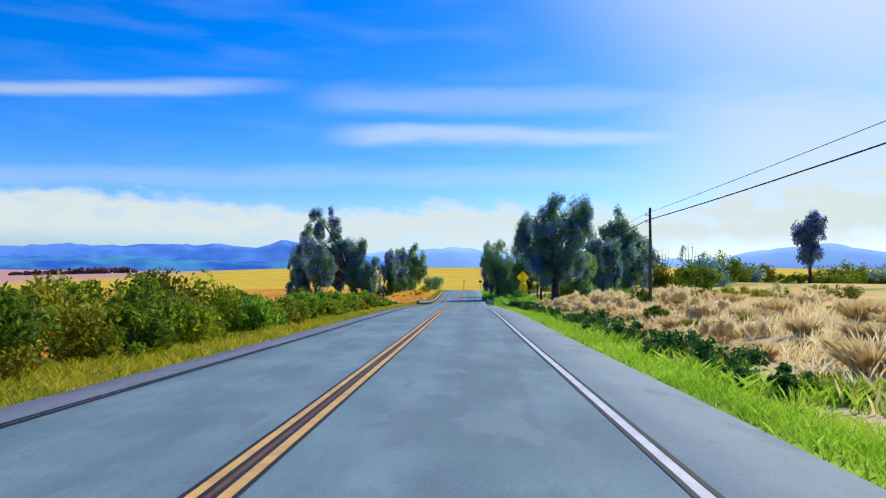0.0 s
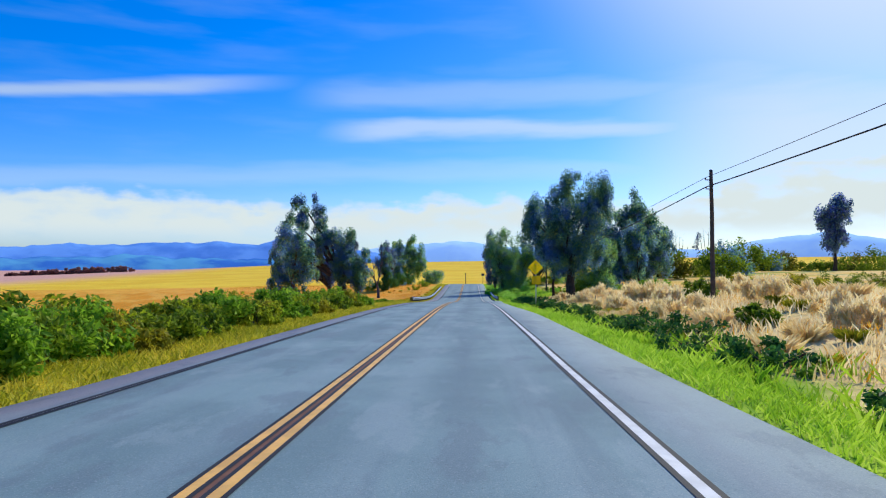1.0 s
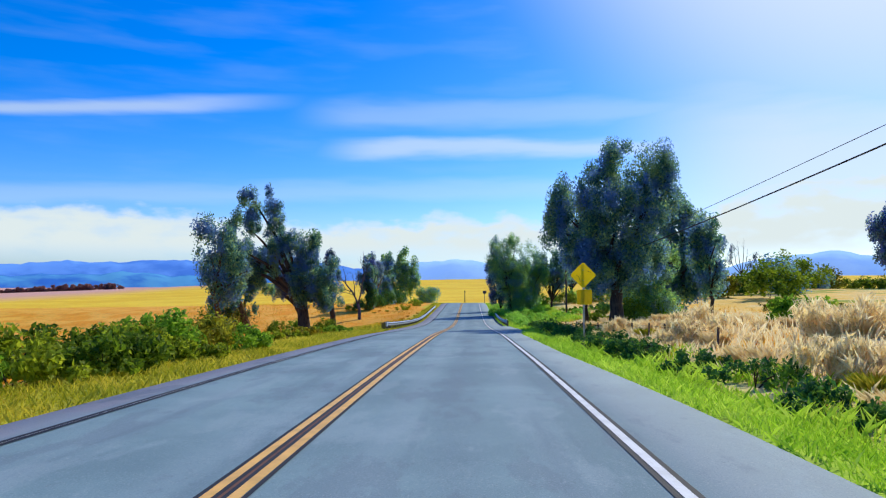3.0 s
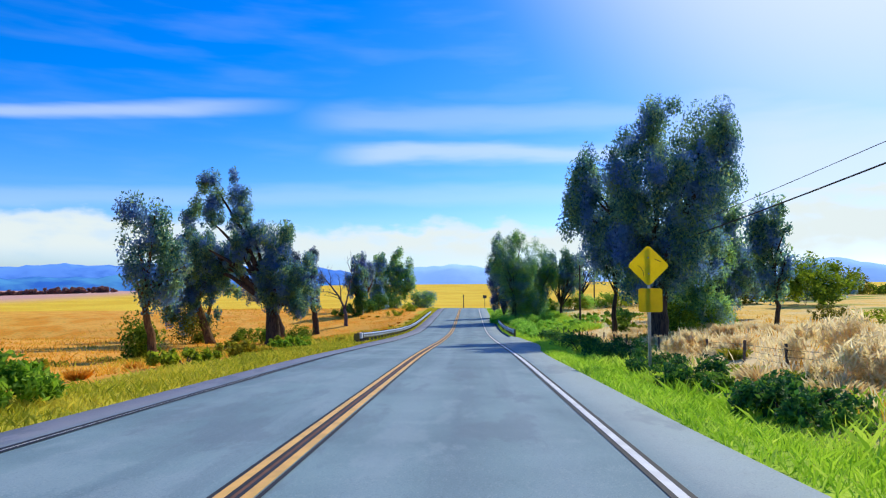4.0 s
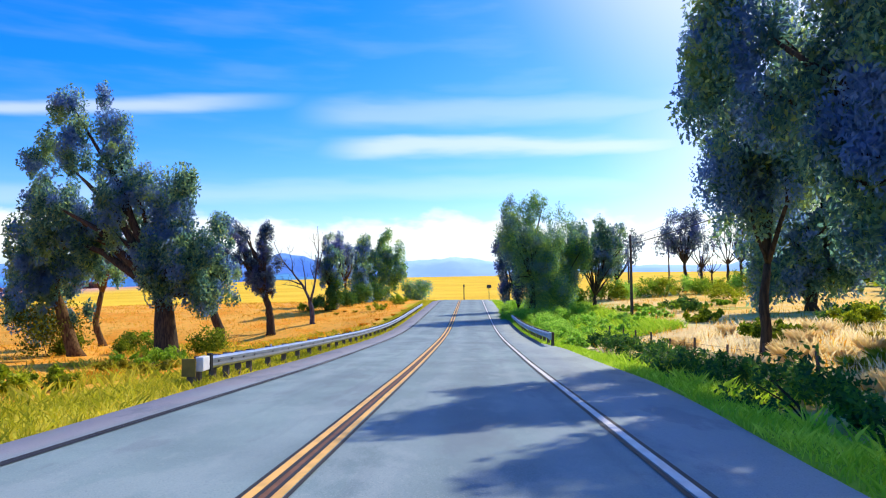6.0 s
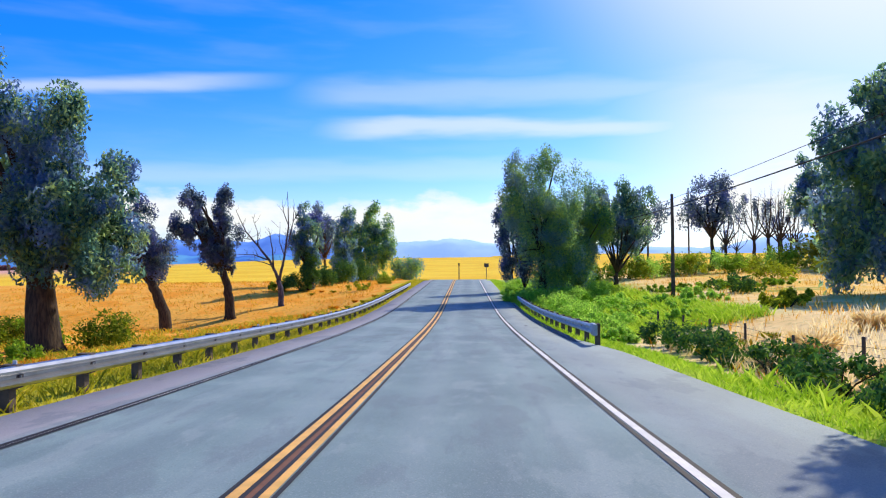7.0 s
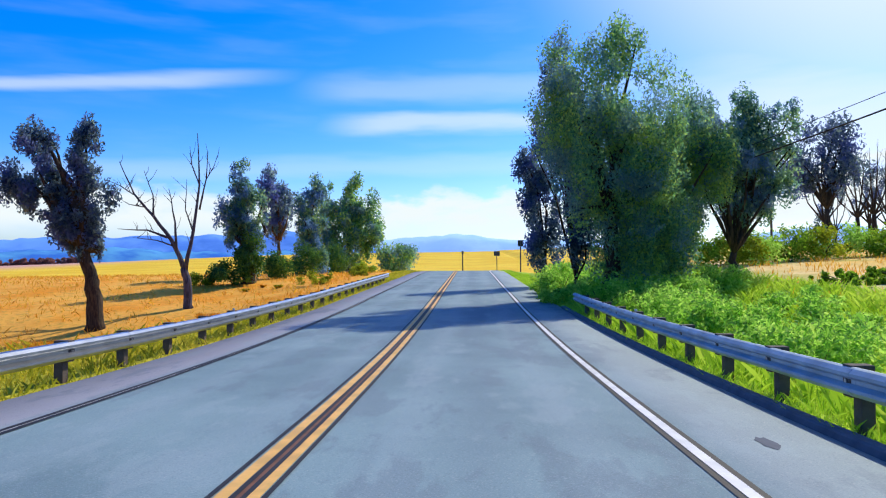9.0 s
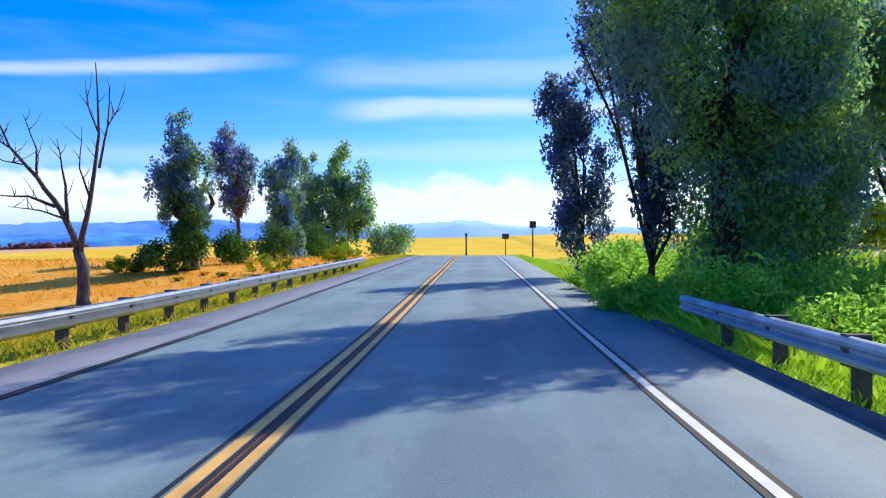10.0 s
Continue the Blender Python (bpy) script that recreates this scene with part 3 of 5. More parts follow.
def ridge(name, dist, az0, az1, tops, wobble, mat, label, seed):
    """A far chain of hills: a band of ground that rises to its crest and falls behind it."""
    rng = np.random.default_rng(seed)
    n = 150
    azs = np.radians(np.linspace(az0, az1, n))
    crest = np.interp(np.degrees(azs), [t[0] for t in tops], [t[1] for t in tops])
    for k, amp in ((9, 1.0), (21, 0.6), (47, 0.35)):
        crest = crest + wobble * amp * np.sin(azs * k * 3 + rng.random() * 6.28)
    verts = []
    for a, c in zip(azs, crest):
        for f, d in ((-0.9, 0.90), (0.35, 0.94), (0.75, 0.97), (1.0, 1.0), (0.3, 1.05), (-0.9, 1.08)):
            r = dist * d
            z = math.tan(math.radians(c)) * dist * f if f > 0 else -60
            verts.append((math.sin(a) * r, math.cos(a) * r + 60, z - 1 + rng.normal() * dist * 0.0006))
    faces = [(i * 6 + j, (i + 1) * 6 + j, (i + 1) * 6 + j + 1, i * 6 + j + 1) for i in range(n - 1) for j in range(5)]
    tagged(new(name, mesh_from(name, verts, faces, mat, True)), label, "hills", kind="structure")


# Blue and paler tones of these chains paint the haze before them.
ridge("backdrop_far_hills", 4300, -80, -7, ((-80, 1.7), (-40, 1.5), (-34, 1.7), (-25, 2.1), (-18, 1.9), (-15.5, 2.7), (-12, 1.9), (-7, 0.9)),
      0.09, ridge_material("hazy_blue_slopes", (0.08, 0.22, 0.62), (0.14, 0.32, 0.74), HAZE_GLOW), "hazy blue mountain chain on the horizon", 5)
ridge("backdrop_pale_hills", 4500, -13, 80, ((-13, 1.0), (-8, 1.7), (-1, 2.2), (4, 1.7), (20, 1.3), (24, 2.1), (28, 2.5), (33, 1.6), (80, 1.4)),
      0.05, ridge_material("pale_hazy_slopes", (0.27, 0.46, 0.78), (0.33, 0.52, 0.82), HAZE_GLOW * 2.0), "pale hazy blue hills far off", 6)
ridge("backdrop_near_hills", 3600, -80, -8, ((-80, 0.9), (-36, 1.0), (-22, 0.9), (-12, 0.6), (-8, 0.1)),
      0.12, ridge_material("hazy_foothill_slopes", (0.04, 0.15, 0.50), (0.10, 0.32, 0.56), HAZE_GLOW), "darker haze-blue foothills before the mountain chain", 8)


# ------------------------------------------------------------------ guard rails
def w_beam(length, mat):
    """A length of W-section beam along +y, its face towards +x."""
    prof = [(0.0, 0.155), (0.035, 0.14), (0.080, 0.095), (0.080, 0.060), (0.012, 0.020), (0.012, -0.020), (0.080, -0.060), (0.080, -0.095), (0.035, -0.14), (0.0, -0.155)]
    bm = bmesh.new()
    rings = []
    for y in (0.0, length):
        front = [bm.verts.new((x, y, z)) for x, z in prof]
        backs = [bm.verts.new((x - 0.012, y, z)) for x, z in prof]
        rings.append((front, backs))
    (f0, b0), (f1, b1) = rings
    n = len(prof)
    for i in range(n - 1):
        bm.faces.new((f0[i], f0[i + 1], f1[i + 1], f1[i])), bm.faces.new((b0[i + 1], b0[i], b1[i], b1[i + 1]))
        bm.faces.new((f0[i + 1], f0[i], b0[i], b0[i + 1])), bm.faces.new((f1[i], f1[i + 1], b1[i + 1], b1[i]))
    for i in (0, n - 1):
        bm.faces.new((f0[i], f1[i], b1[i], b0[i]))
    return bm_mesh("w_beam", bm, mat)


bm = bmesh.new()
add_box(bm, (-0.075, -0.075, -0.45), (0.075, 0.075, 0.78), 0.012)
RAIL_POST = bm_mesh("rail_post", bm, M["post"])
bm = bmesh.new()
add_box(bm, (-0.07, -0.08, -0.17), (0.07, 0.08, 0.17), 0.01)
BLOCK = bm_mesh("blockout", bm, M["post"])
bm = bmesh.new()
bmesh.ops.create_cone(bm, cap_ends=True, segments=8, radius1=0.022, radius2=0.016, depth=0.03)
BOLT = bm_mesh("bolt", bm, M["steel"])

bm = bmesh.new()
add_box(bm, (-0.03, -0.01, -0.045), (0.03, 0.01, 0.045), 0.004)
REFLECTOR = bm_mesh("reflector", bm, M["white_steel"])


def guard_rail(label, x, y0, y1, facing, first=1, mid=0.55, steel="steel"):
    root = empty("guard_rail", (x, y0, float(road_z(y0))), label, "guard rail", "guard rails")
    base = Vector(root.location)
    y, k = y0, 0
    panels = {}
    while y < y1 - 0.1:
        n = min(y + 3.81, y1)
        za, zb = float(road_z(y)) + mid, float(road_z(n)) + mid
        ln = round(n - y + 0.12, 2)
        if ln not in panels:
            panels[ln] = w_beam(ln, M[steel])
        b = part("beam", panels[ln], root)
        # panels lap over one another like shingles
        b.matrix_local = Matrix.Translation(Vector((x + facing * (0.16 + 0.004 * (k % 2)), y, za)) - base) @ Matrix.Rotation(math.atan2(zb - za, n - y), 4, "X") @ Matrix.Rotation(0 if facing > 0 else math.pi, 4, "Z") @ Matrix.Translation((0, 0 if facing > 0 else -ln, 0))
        y, k = n, k + 1
    y, k = y0 + 0.15, 0
    while y < y1:
        p = part("post", RAIL_POST, root, at=Vector((x, y, float(road_z(y)) + mid - 0.61)) - base)
        q = part("blockout", BLOCK, root, at=Vector((x + facing * 0.11, y, float(road_z(y)) + mid)) - base)
        part("bolt", BOLT, root, at=Vector((x + facing * 0.185, y, float(road_z(y)) + mid)) - base).rotation_euler = (0, math.pi / 2, 0)
        if k % 6 == 5:
            part("reflector", REFLECTOR, root, "small white reflector", Vector((x + facing * 0.10, y, float(road_z(y)) + mid + 0.185)) - base)
        y += 0.9525 if k < 4 * first else 1.905
        k += 1
    return root


rail_l = guard_rail("galvanised W-beam guard rail on dark timber posts", -4.85, 87.9, 162.0, 1, mid=0.46)
# end terminal: pale box over the beam's end, dark striped marker plate before it
bm = bmesh.new()
add_box(bm, (-0.03, -0.30, -0.17), (0.17, 0.12, 0.17), 0.03)
part("end_terminal", bm_mesh("end_terminal", bm, M["white_steel"]), rail_l, "pale painted end box", (0.10, 0.1, 0.46))
bm = bmesh.new()
add_box(bm, (-0.17, -0.02, -0.21), (0.17, 0.02, 0.21), 0.008)
plate = part("marker_plate", bm_mesh("marker_plate", bm, M["marker"]), rail_l, "dark olive end marker plate", (-0.02, -0.34, 0.40))
bm = bmesh.new()
add_box(bm, (-0.10, -0.03, -0.5), (0.10, 0.03, 0.05), 0.01)
part("marker_post", bm_mesh("marker_post", bm, M["post"]), rail_l, "", (0.02, -0.30, 0.22))
for dy in (0.32, 0.40):
    bm = bmesh.new()
    add_box(bm, (-0.01, -0.02, -0.21), (0.11, 0.02, 0.21), 0.006)
    part("strap", bm_mesh("strap", bm, M["black"]), rail_l, "black steel strap", (0.16, dy, 0.46))

# This beam's shade is put into its blue-grey steel colour.
rail_r = guard_rail("W-beam guard rail in a painted blue-grey shade tone on timber posts", 5.85, 105.6, 136.0, -1, 0, mid=0.50, steel="steel_shade")
bm = bmesh.new()
add_box(bm, (-0.09, -0.35, -0.18), (0.04, 0.20, 0.18), 0.03)
part("end_terminal", bm_mesh("end_terminal", bm, M["steel_shade"]), rail_r, "rounded steel end piece", (-0.13, 0, 0.50))

# low asphalt kerb at the foot of the right-hand rail
ks = np.arange(107, 138, 1.0)
verts, faces = [], []
for y in ks:
    z = float(road_z(y))
    for x, h in ((5.26, -0.02), (5.29, 0.06), (5.32, 0.08), (5.44, 0.08), (5.48, 0.05), (5.52, -0.15)):
        verts.append((x, y, z + (h if h < 0 else h * min(1.0, (y - 107) / 2.0))))
for i in range(len(ks) - 1):
    faces += [(i * 6 + j, i * 6 + j + 1, (i + 1) * 6 + j + 1, (i + 1) * 6 + j) for j in range(5)]
tagged(new("kerb", mesh_from("kerb", verts, faces, M["concrete"])), "low dark asphalt kerb under the guard rail", "kerb", kind="structure")


# ------------------------------------------------------------------ road signs
def rounded(points, radius, depth, mat, name):
    """A flat plate in the x-z plane with rounded corners, its face towards -y."""
    bm = bmesh.new()
    ring = []
    n = len(points)
    for i in range(n):
        p, a, b = Vector(points[i]), Vector(points[i - 1]), Vector(points[(i + 1) % n])
        u, v = (a - p).normalized() * radius, (b - p).normalized() * radius
        for t in (0, 0.25, 0.5, 0.75, 1):
            q = (1 - t) ** 2 * (p + u) + 2 * t * (1 - t) * p + t * t * (p + v)
            ring.append(q)
    front = [bm.verts.new((q[0], -depth / 2, q[1])) for q in ring]
    rear = [bm.verts.new((q[0], depth / 2, q[1])) for q in ring]
    bm.faces.new(front), bm.faces.new(rear[::-1])
    for i in range(len(ring)):
        j = (i + 1) % len(ring)
        bm.faces.new((front[j], front[i], rear[i], rear[j]))
    return bm_mesh(name, bm, mat)


def diamond_sign(x, y, zc, diag):
    g = ground_at(x, y)
    root = empty("road_sign", (x, y, g), "yellow diamond warning sign above a square plate on a post", "road sign")
    bm = bmesh.new()
    add_box(bm, (-0.045, 0.02, -0.3), (0.045, 0.11, zc - g + diag * 0.42), 0.008)
    part("post", bm_mesh("post", bm, M["steel"]), root, "pale square sign post")
    h = diag / 2
    d = part("diamond_plate", rounded([(0, h), (-h, 0), (0, -h), (h, 0)], 0.14, 0.012, M["sign"], "diamond_plate"), root, "bright yellow diamond plate", (-0.02, 0, zc - g))
    bars = [((-0.34, 0.02), (-0.24, -0.06), (-0.17, -0.18), (-0.15, -0.34)), ((0.18, 0.22), (0.30, 0.16), (0.36, 0.14), (0.40, 0.12))]
    for pts in bars:
        part("faded_mark", tube_mesh("faded_mark", [(px, -0.008, pz) for px, pz in pts], [0.006, 0.012, 0.012, 0.006], M["marker"], 5), d, "thin faded dark mark")
    a = 0.375
    part("square_plate", rounded([(-a, a), (-a, -a), (a, -a), (a, a)], 0.09, 0.012, M["sign2"], "square_plate"), root, "dull yellow square plate", (0.03, 0, zc - g - 1.09))
    for dz in (0.25, -0.25):
        part("bolt", BOLT, root, "", (-0.02, -0.012, zc - g + dz)).rotation_euler = (math.pi / 2, 0, 0)
    return root


diamond_sign(7.62, 68.2, 1.20, 1.33)


def small_sign(x, y, z_top, w, h, label, mat, post_r=0.03):
    g = ground_at(x, y)
    root = empty("road_sign", (x, y, g), label, "road sign")
    part("post", tube_mesh("post", [(0, 0, -0.2), (0, 0, z_top - g - 0.1)], [post_r, post_r], M["post"], 8), root)
    if w:
        part("plate", rounded([(-w / 2, h / 2), (-w / 2, -h / 2), (w / 2, -h / 2), (w / 2, h / 2)], 0.05, 0.015, mat, "plate"), root, "", (0, -0.04, z_top - g - h / 2))
    return root


small_sign(9.3, 214.5, 0.9, 0.85, 0.95, "dark square road sign on a thin post seen from afar", M["black"], 0.10)
small_sign(0.4, 214.0, -0.7, 0.30, 0.5, "slim dark marker post beyond the road's crest", M["post"], 0.10)
small_sign(5.6, 213.0, -0.8, 0.9, 0.7, "small dark sign board beyond the road's crest", M["post"], 0.06)


# ------------------------------------------------------------------ power line
def utility_pole(x, y, top, label):
    g = ground_at(x, y)
    h = top - g
    root = empty("utility_pole", (x, y, g), label, "utility pole", "utility poles")
    pts = [(0, 0, -0.3)] + [(0.01 * math.sin(i * 2.0), 0.01 * math.cos(i), h * i / 6) for i in range(1, 7)]
    part("pole", tube_mesh("pole", pts, [0.135 - 0.007 * i for i in range(7)], M["pole"], 12), root)
    for drop, reach in ((0.45, 0.20), (0.95, 0.16)):
        bm = bmesh.new()
        add_box(bm, (-0.14 - reach, -0.03, -0.03), (-0.08, 0.03, 0.03), 0.006)
        arm = part("bracket", bm_mesh("bracket", bm, M["steel_shade"]), root, "short steel side bracket", (0, 0, h - drop - 0.08))
        pts = [(-0.12 - reach, 0, 0.03 + k) for k in (0, 0.03, 0.05, 0.07, 0.09)]
        part("insulator", tube_mesh("insulator", pts, [0.02, 0.045, 0.03, 0.045, 0.02], M["ceramic"], 10), arm, "brown ceramic insulator")
    part("pole_cap", tube_mesh("pole_cap", [(0, 0, h - 0.01), (0, 0, h + 0.03)], [0.12, 0.07], M["steel_shade"], 12), root, "blue-grey metal cap")
    return root


POLES = ((15.3, -35.0, 8.6), (15.15, 46.8, 6.5), (15.2, 128.9, 3.5), (18.0, 211.0, 6.2))
for n, (px, py, pt) in enumerate(POLES):
    utility_pole(px, py, pt, "tall dark timber utility pole with side brackets")
utility_pole(34.8, 186.0, 10.2, "slim distant timber utility pole in a stubble field")
utility_pole(24.0, 168.0, 4.6, "slim distant timber utility pole by the trees")


def cable(points, sag, radius, label):
    """One cable hung from pole to pole."""
    pts = []
    for (a, b) in zip(points[:-1], points[1:]):
        a, b = Vector(a), Vector(b)
        for i in range(16):
            t = i / 16
            p = a.lerp(b, t)
            p.z -= sag * 4 * t * (1 - t)
            pts.append(p)
    pts.append(Vector(points[-1]))
    o = pts[0].copy()
    ob = new("overhead_cable", tube_mesh("overhead_cable", [p - o for p in pts], [radius] * len(pts), M["wire"], 6))
    ob.location = o
    tagged(ob, label, "cable", "overhead cables")


cable([(x - 0.28, y, z - 0.92) for x, y, z in POLES], 0.55, 0.030, "thick black telephone cable slung between poles")
cable([(x - 0.32, y, z - 0.42) for x, y, z in POLES], 0.35, 0.013, "thin electric wire slung between poles")


# ------------------------------------------------------------------ wire fence along the right-hand field
bm = bmesh.new()
add_box(bm, (-0.055, -0.055, -0.4), (0.055, 0.055, 1.15), 0.012)
FENCE_POST = bm_mesh("fence_post", bm, M["post"])
fence = empty("wire_fence", (11.2, 60.0, ground_at(11.2, 60.0)), "old wire fence on weathered timber posts", "fence")
fb = Vector(fence.location)
rng = np.random.default_rng(12)
tops = []
for k in range(19):
    fx, fy = 11.2 + rng.normal() * 0.05, 60.0 + k * 3.4
    fz = ground_at(fx, fy)
    p = part("post", FENCE_POST, fence, at=Vector((fx, fy, fz)) - fb)
    p.rotation_euler = (rng.normal() * 0.04, rng.normal() * 0.04, rng.random())
    p.scale = (0.65, 0.65, 0.6 + 0.2 * rng.random())
    tops.append(Vector((fx, fy, fz)) - fb)
for h in (0.2, 0.4, 0.6):
    part("wire", tube_mesh("wire", [t + Vector((-0.06, 0, h)) for t in tops], [0.006] * len(tops), M["wire"], 4), fence)


# ------------------------------------------------------------------ trees
def limbs_to(rng, fork, targets, thick):
    """Limbs from a fork to each target, bowed upwards."""
    out = []
    f = Vector(fork)
    for t in targets:
        t = Vector(t)
        mid = f.lerp(t, 0.5) + Vector((rng.normal() * 0.3, rng.normal() * 0.3, (t - f).length * 0.08))
        out.append(([f, mid, t], thick * (0.7 + 0.5 * rng.random()), 0.03))
    return out


def broad_tree(label, x, y, shapes, trunk, fork, leaves, leaf, size, bark, seed, clumps=60, rad=1.0, thick=0.3, nlimbs=8, z=None, limb=0.4, **kw):
    """A tree whose crown is scattered through the given ellipsoids (heights from its foot)."""
    rng = np.random.default_rng(seed)
    base = (x, y, ground_at(x, y) if z is None else z)
    cl = fill(rng, shapes, int(clumps * 1.25), rad * 0.98, 1.45, fork)
    ends = [cl[i][:3] for i in rng.choice(len(cl), nlimbs, replace=False)]
    ends = [e for e in ends if e[2] > fork[2] * 0.8]
    stems = [(trunk + [fork], thick, thick * 0.6)] + limbs_to(rng, fork, ends, thick * limb)
    return tree("tree", label, base, stems, cl, int(leaves * 1.1), leaf, size * 0.98, bark, seed=seed, **kw)


# great eucalyptus by the warning sign
broad_tree("huge dark blue-green eucalyptus with drooping foliage", 13.4, 88.5,
           [(0.9, 0, 8.4, 3.6, 3.8, 4.4), (-2.7, 3.2, 9.0, 1.8, 2.2, 3.0), (-4.2, 3.4, 8.6, 0.9, 1.6, 2.1), (-3.1, 3.2, 11.2, 0.9, 1.2, 1.5), (-0.3, 0, 13.0, 0.9, 0.9, 2.3), (2.0, 0, 13.0, 0.8, 0.8, 2.4), (4.2, 0, 11.6, 0.8, 0.8, 2.4),
            (3.5, 0, 9.4, 1.2, 1.8, 3.4), (0.8, 0, 5.0, 3.0, 3.0, 2.2), (-1.9, 1.0, 11.2, 1.2, 1.3, 1.8), (-1.7, 1.0, 13.0, 1.1, 1.1, 1.7), (3.4, 0, 12.0, 1.1, 1.2, 2.2), (-1.4, 0.4, 4.9, 1.8, 1.8, 1.9), (0.8, 0, 13.6, 1.0, 1.0, 2.2), (-2.6, 1.5, 6.4, 1.4, 1.6, 1.5)],
           [(0, 0, -0.3), (0.2, 0.1, 2.0)], (0.1, 0, 4.2), 94000, M["euc"], 0.215, M["bark"], 11, clumps=200, rad=0.74, thick=0.62, nlimbs=18)
broad_tree("small loose dark eucalyptus beside the great one", 22.2, 92.5,
           [(0, 0, 4.8, 1.5, 1.5, 3.0), (0.5, 0, 7.2, 0.8, 0.8, 1.2), (-0.8, 0, 6.6, 0.6, 0.6, 1.2)], [(0, 0, -0.3), (0.2, 0, 1.6)], (0, 0, 2.6), 6500, M["euc"], 0.28, M["bark"], 12, clumps=50, rad=0.5, thick=0.18, nlimbs=12)
broad_tree("bushy dark-green tree behind the great trunk", 17.4, 94.5,
           [(0, 0, 3.0, 2.5, 2.3, 2.8), (-1.4, 0, 4.6, 1.6, 1.6, 1.8), (1.4, 0, 4.8, 1.5, 1.5, 1.8), (0.2, 0, 1.6, 2.6, 2.2, 1.4)], [(0, 0, -0.3), (0, 0, 0.8)], (0, 0, 1.8), 20000, M["cypress"], 0.2, M["bark"], 22, clumps=90, rad=0.55, thick=0.22, nlimbs=12)
broad_tree("lower dark tree with loose outer twigs", 12.6, 97.0,
           [(0.3, 0, 6.4, 2.0, 2.0, 2.2), (0.6, 0, 9.4, 1.7, 1.7, 2.6), (-0.8, 0, 7.2, 1.3, 1.3, 2.2), (-2.0, -1.2, 11.4, 0.9, 1.1, 1.5), (-2.6, -1.6, 9.8, 0.7, 0.9, 1.2)], [(0, 0, -0.3), (-0.1, 0, 1.8)], (0.1, 0, 3.4), 25000, M["euc"], 0.215, M["bark"], 13, clumps=90, rad=0.62, thick=0.22)
# tree behind, with heavy foliage to the ground
broad_tree("big dark eucalyptus with hanging leaf curtains", 30.0, 129.0,
           [(0.6, 0, 7.5, 4.8, 5.0, 5.0), (-3.6, 0, 5.0, 2.6, 3.0, 2.6), (0.6, 0, 11.6, 2.6, 3.0, 2.8), (4, 0, 7, 3.4, 3.4, 4.2), (-3.6, 0, 9.4, 1.6, 1.8, 2.2), (0.2, 0, 14.8, 1.5, 1.8, 2.6), (-1.8, 0, 12.2, 1.0, 1.2, 1.8), (2.6, 0, 12.4, 1.8, 2.0, 2.6), (-3.2, 0, 10.4, 1.2, 1.2, 1.4), (-2.6, 0, 2.8, 2.6, 2.6, 2.4), (2.2, 0, 2.8, 3.2, 2.8, 2.6)],
           [(0, 0, -0.3), (0.1, 0.2, 1.8)], (0, 0, 3.6), 30000, M["euc_mix"], 0.46, M["bark"], 14, clumps=140, rad=0.9, thick=0.5, nlimbs=12)
# clump of tall trees by the right-hand rail
broad_tree("tall dense dark-green eucalyptus clothed to the ground", 7.9, 140.5,
           [(0.9, 0, 4.0, 1.9, 2.2, 3.0), (1.0, 0, 3.4, 1.8, 1.8, 1.6), (0, 0, 6.8, 2.8, 2.6, 3.2), (1.9, 0, 5.4, 1.6, 1.8, 3.2), (2.2, 0, 3.7, 1.4, 1.6, 1.6), (-0.7, 0, 9.6, 2.2, 2.0, 2.5), (-0.2, 0, 12.3, 0.8, 0.8, 1.6), (-1.9, 0, 11.2, 0.8, 0.8, 1.6), (1.8, 0, 8.6, 1.4, 1.3, 2.2), (0.9, 0, 12.2, 0.6, 0.6, 1.5), (-2.4, 0, 8.4, 0.8, 0.9, 2.2)],
           [(0, 0, -0.3), (0.1, 0, 2.0)], (0, 0, 4.6), 74000, M["cypress"], 0.165, M["bark"], 15, clumps=230, rad=0.64, thick=0.42, nlimbs=16)
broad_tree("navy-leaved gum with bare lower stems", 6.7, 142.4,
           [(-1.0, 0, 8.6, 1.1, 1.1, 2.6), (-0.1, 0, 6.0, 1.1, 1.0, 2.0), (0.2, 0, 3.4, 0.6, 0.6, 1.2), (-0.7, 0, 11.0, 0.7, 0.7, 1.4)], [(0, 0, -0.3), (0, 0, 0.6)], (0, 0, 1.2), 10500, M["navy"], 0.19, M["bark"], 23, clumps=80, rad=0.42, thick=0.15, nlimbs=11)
broad_tree("upright dark-green tree with violet-grey leaf tufts", 11.6, 143.5,
           [(-0.4, 0, 3.8, 2.2, 2.0, 3.4), (-0.8, 0, 7.2, 1.7, 1.6, 2.2), (0.9, 0, 9.4, 0.9, 0.9, 2.0), (-0.6, 0, 9.2, 0.7, 0.7, 1.5), (1.5, 0, 6.6, 1.5, 1.5, 1.8), (-0.9, 0, 2.8, 1.4, 1.6, 1.8), (-1.9, 0, 5.0, 1.2, 1.4, 3.2)], [(0, 0, -0.3), (0, 0, 1.0)], (0, 0, 2.0), 38000, M["cypress"], 0.18, M["bark"], 16, clumps=150, rad=0.6, thick=0.22, nlimbs=20)
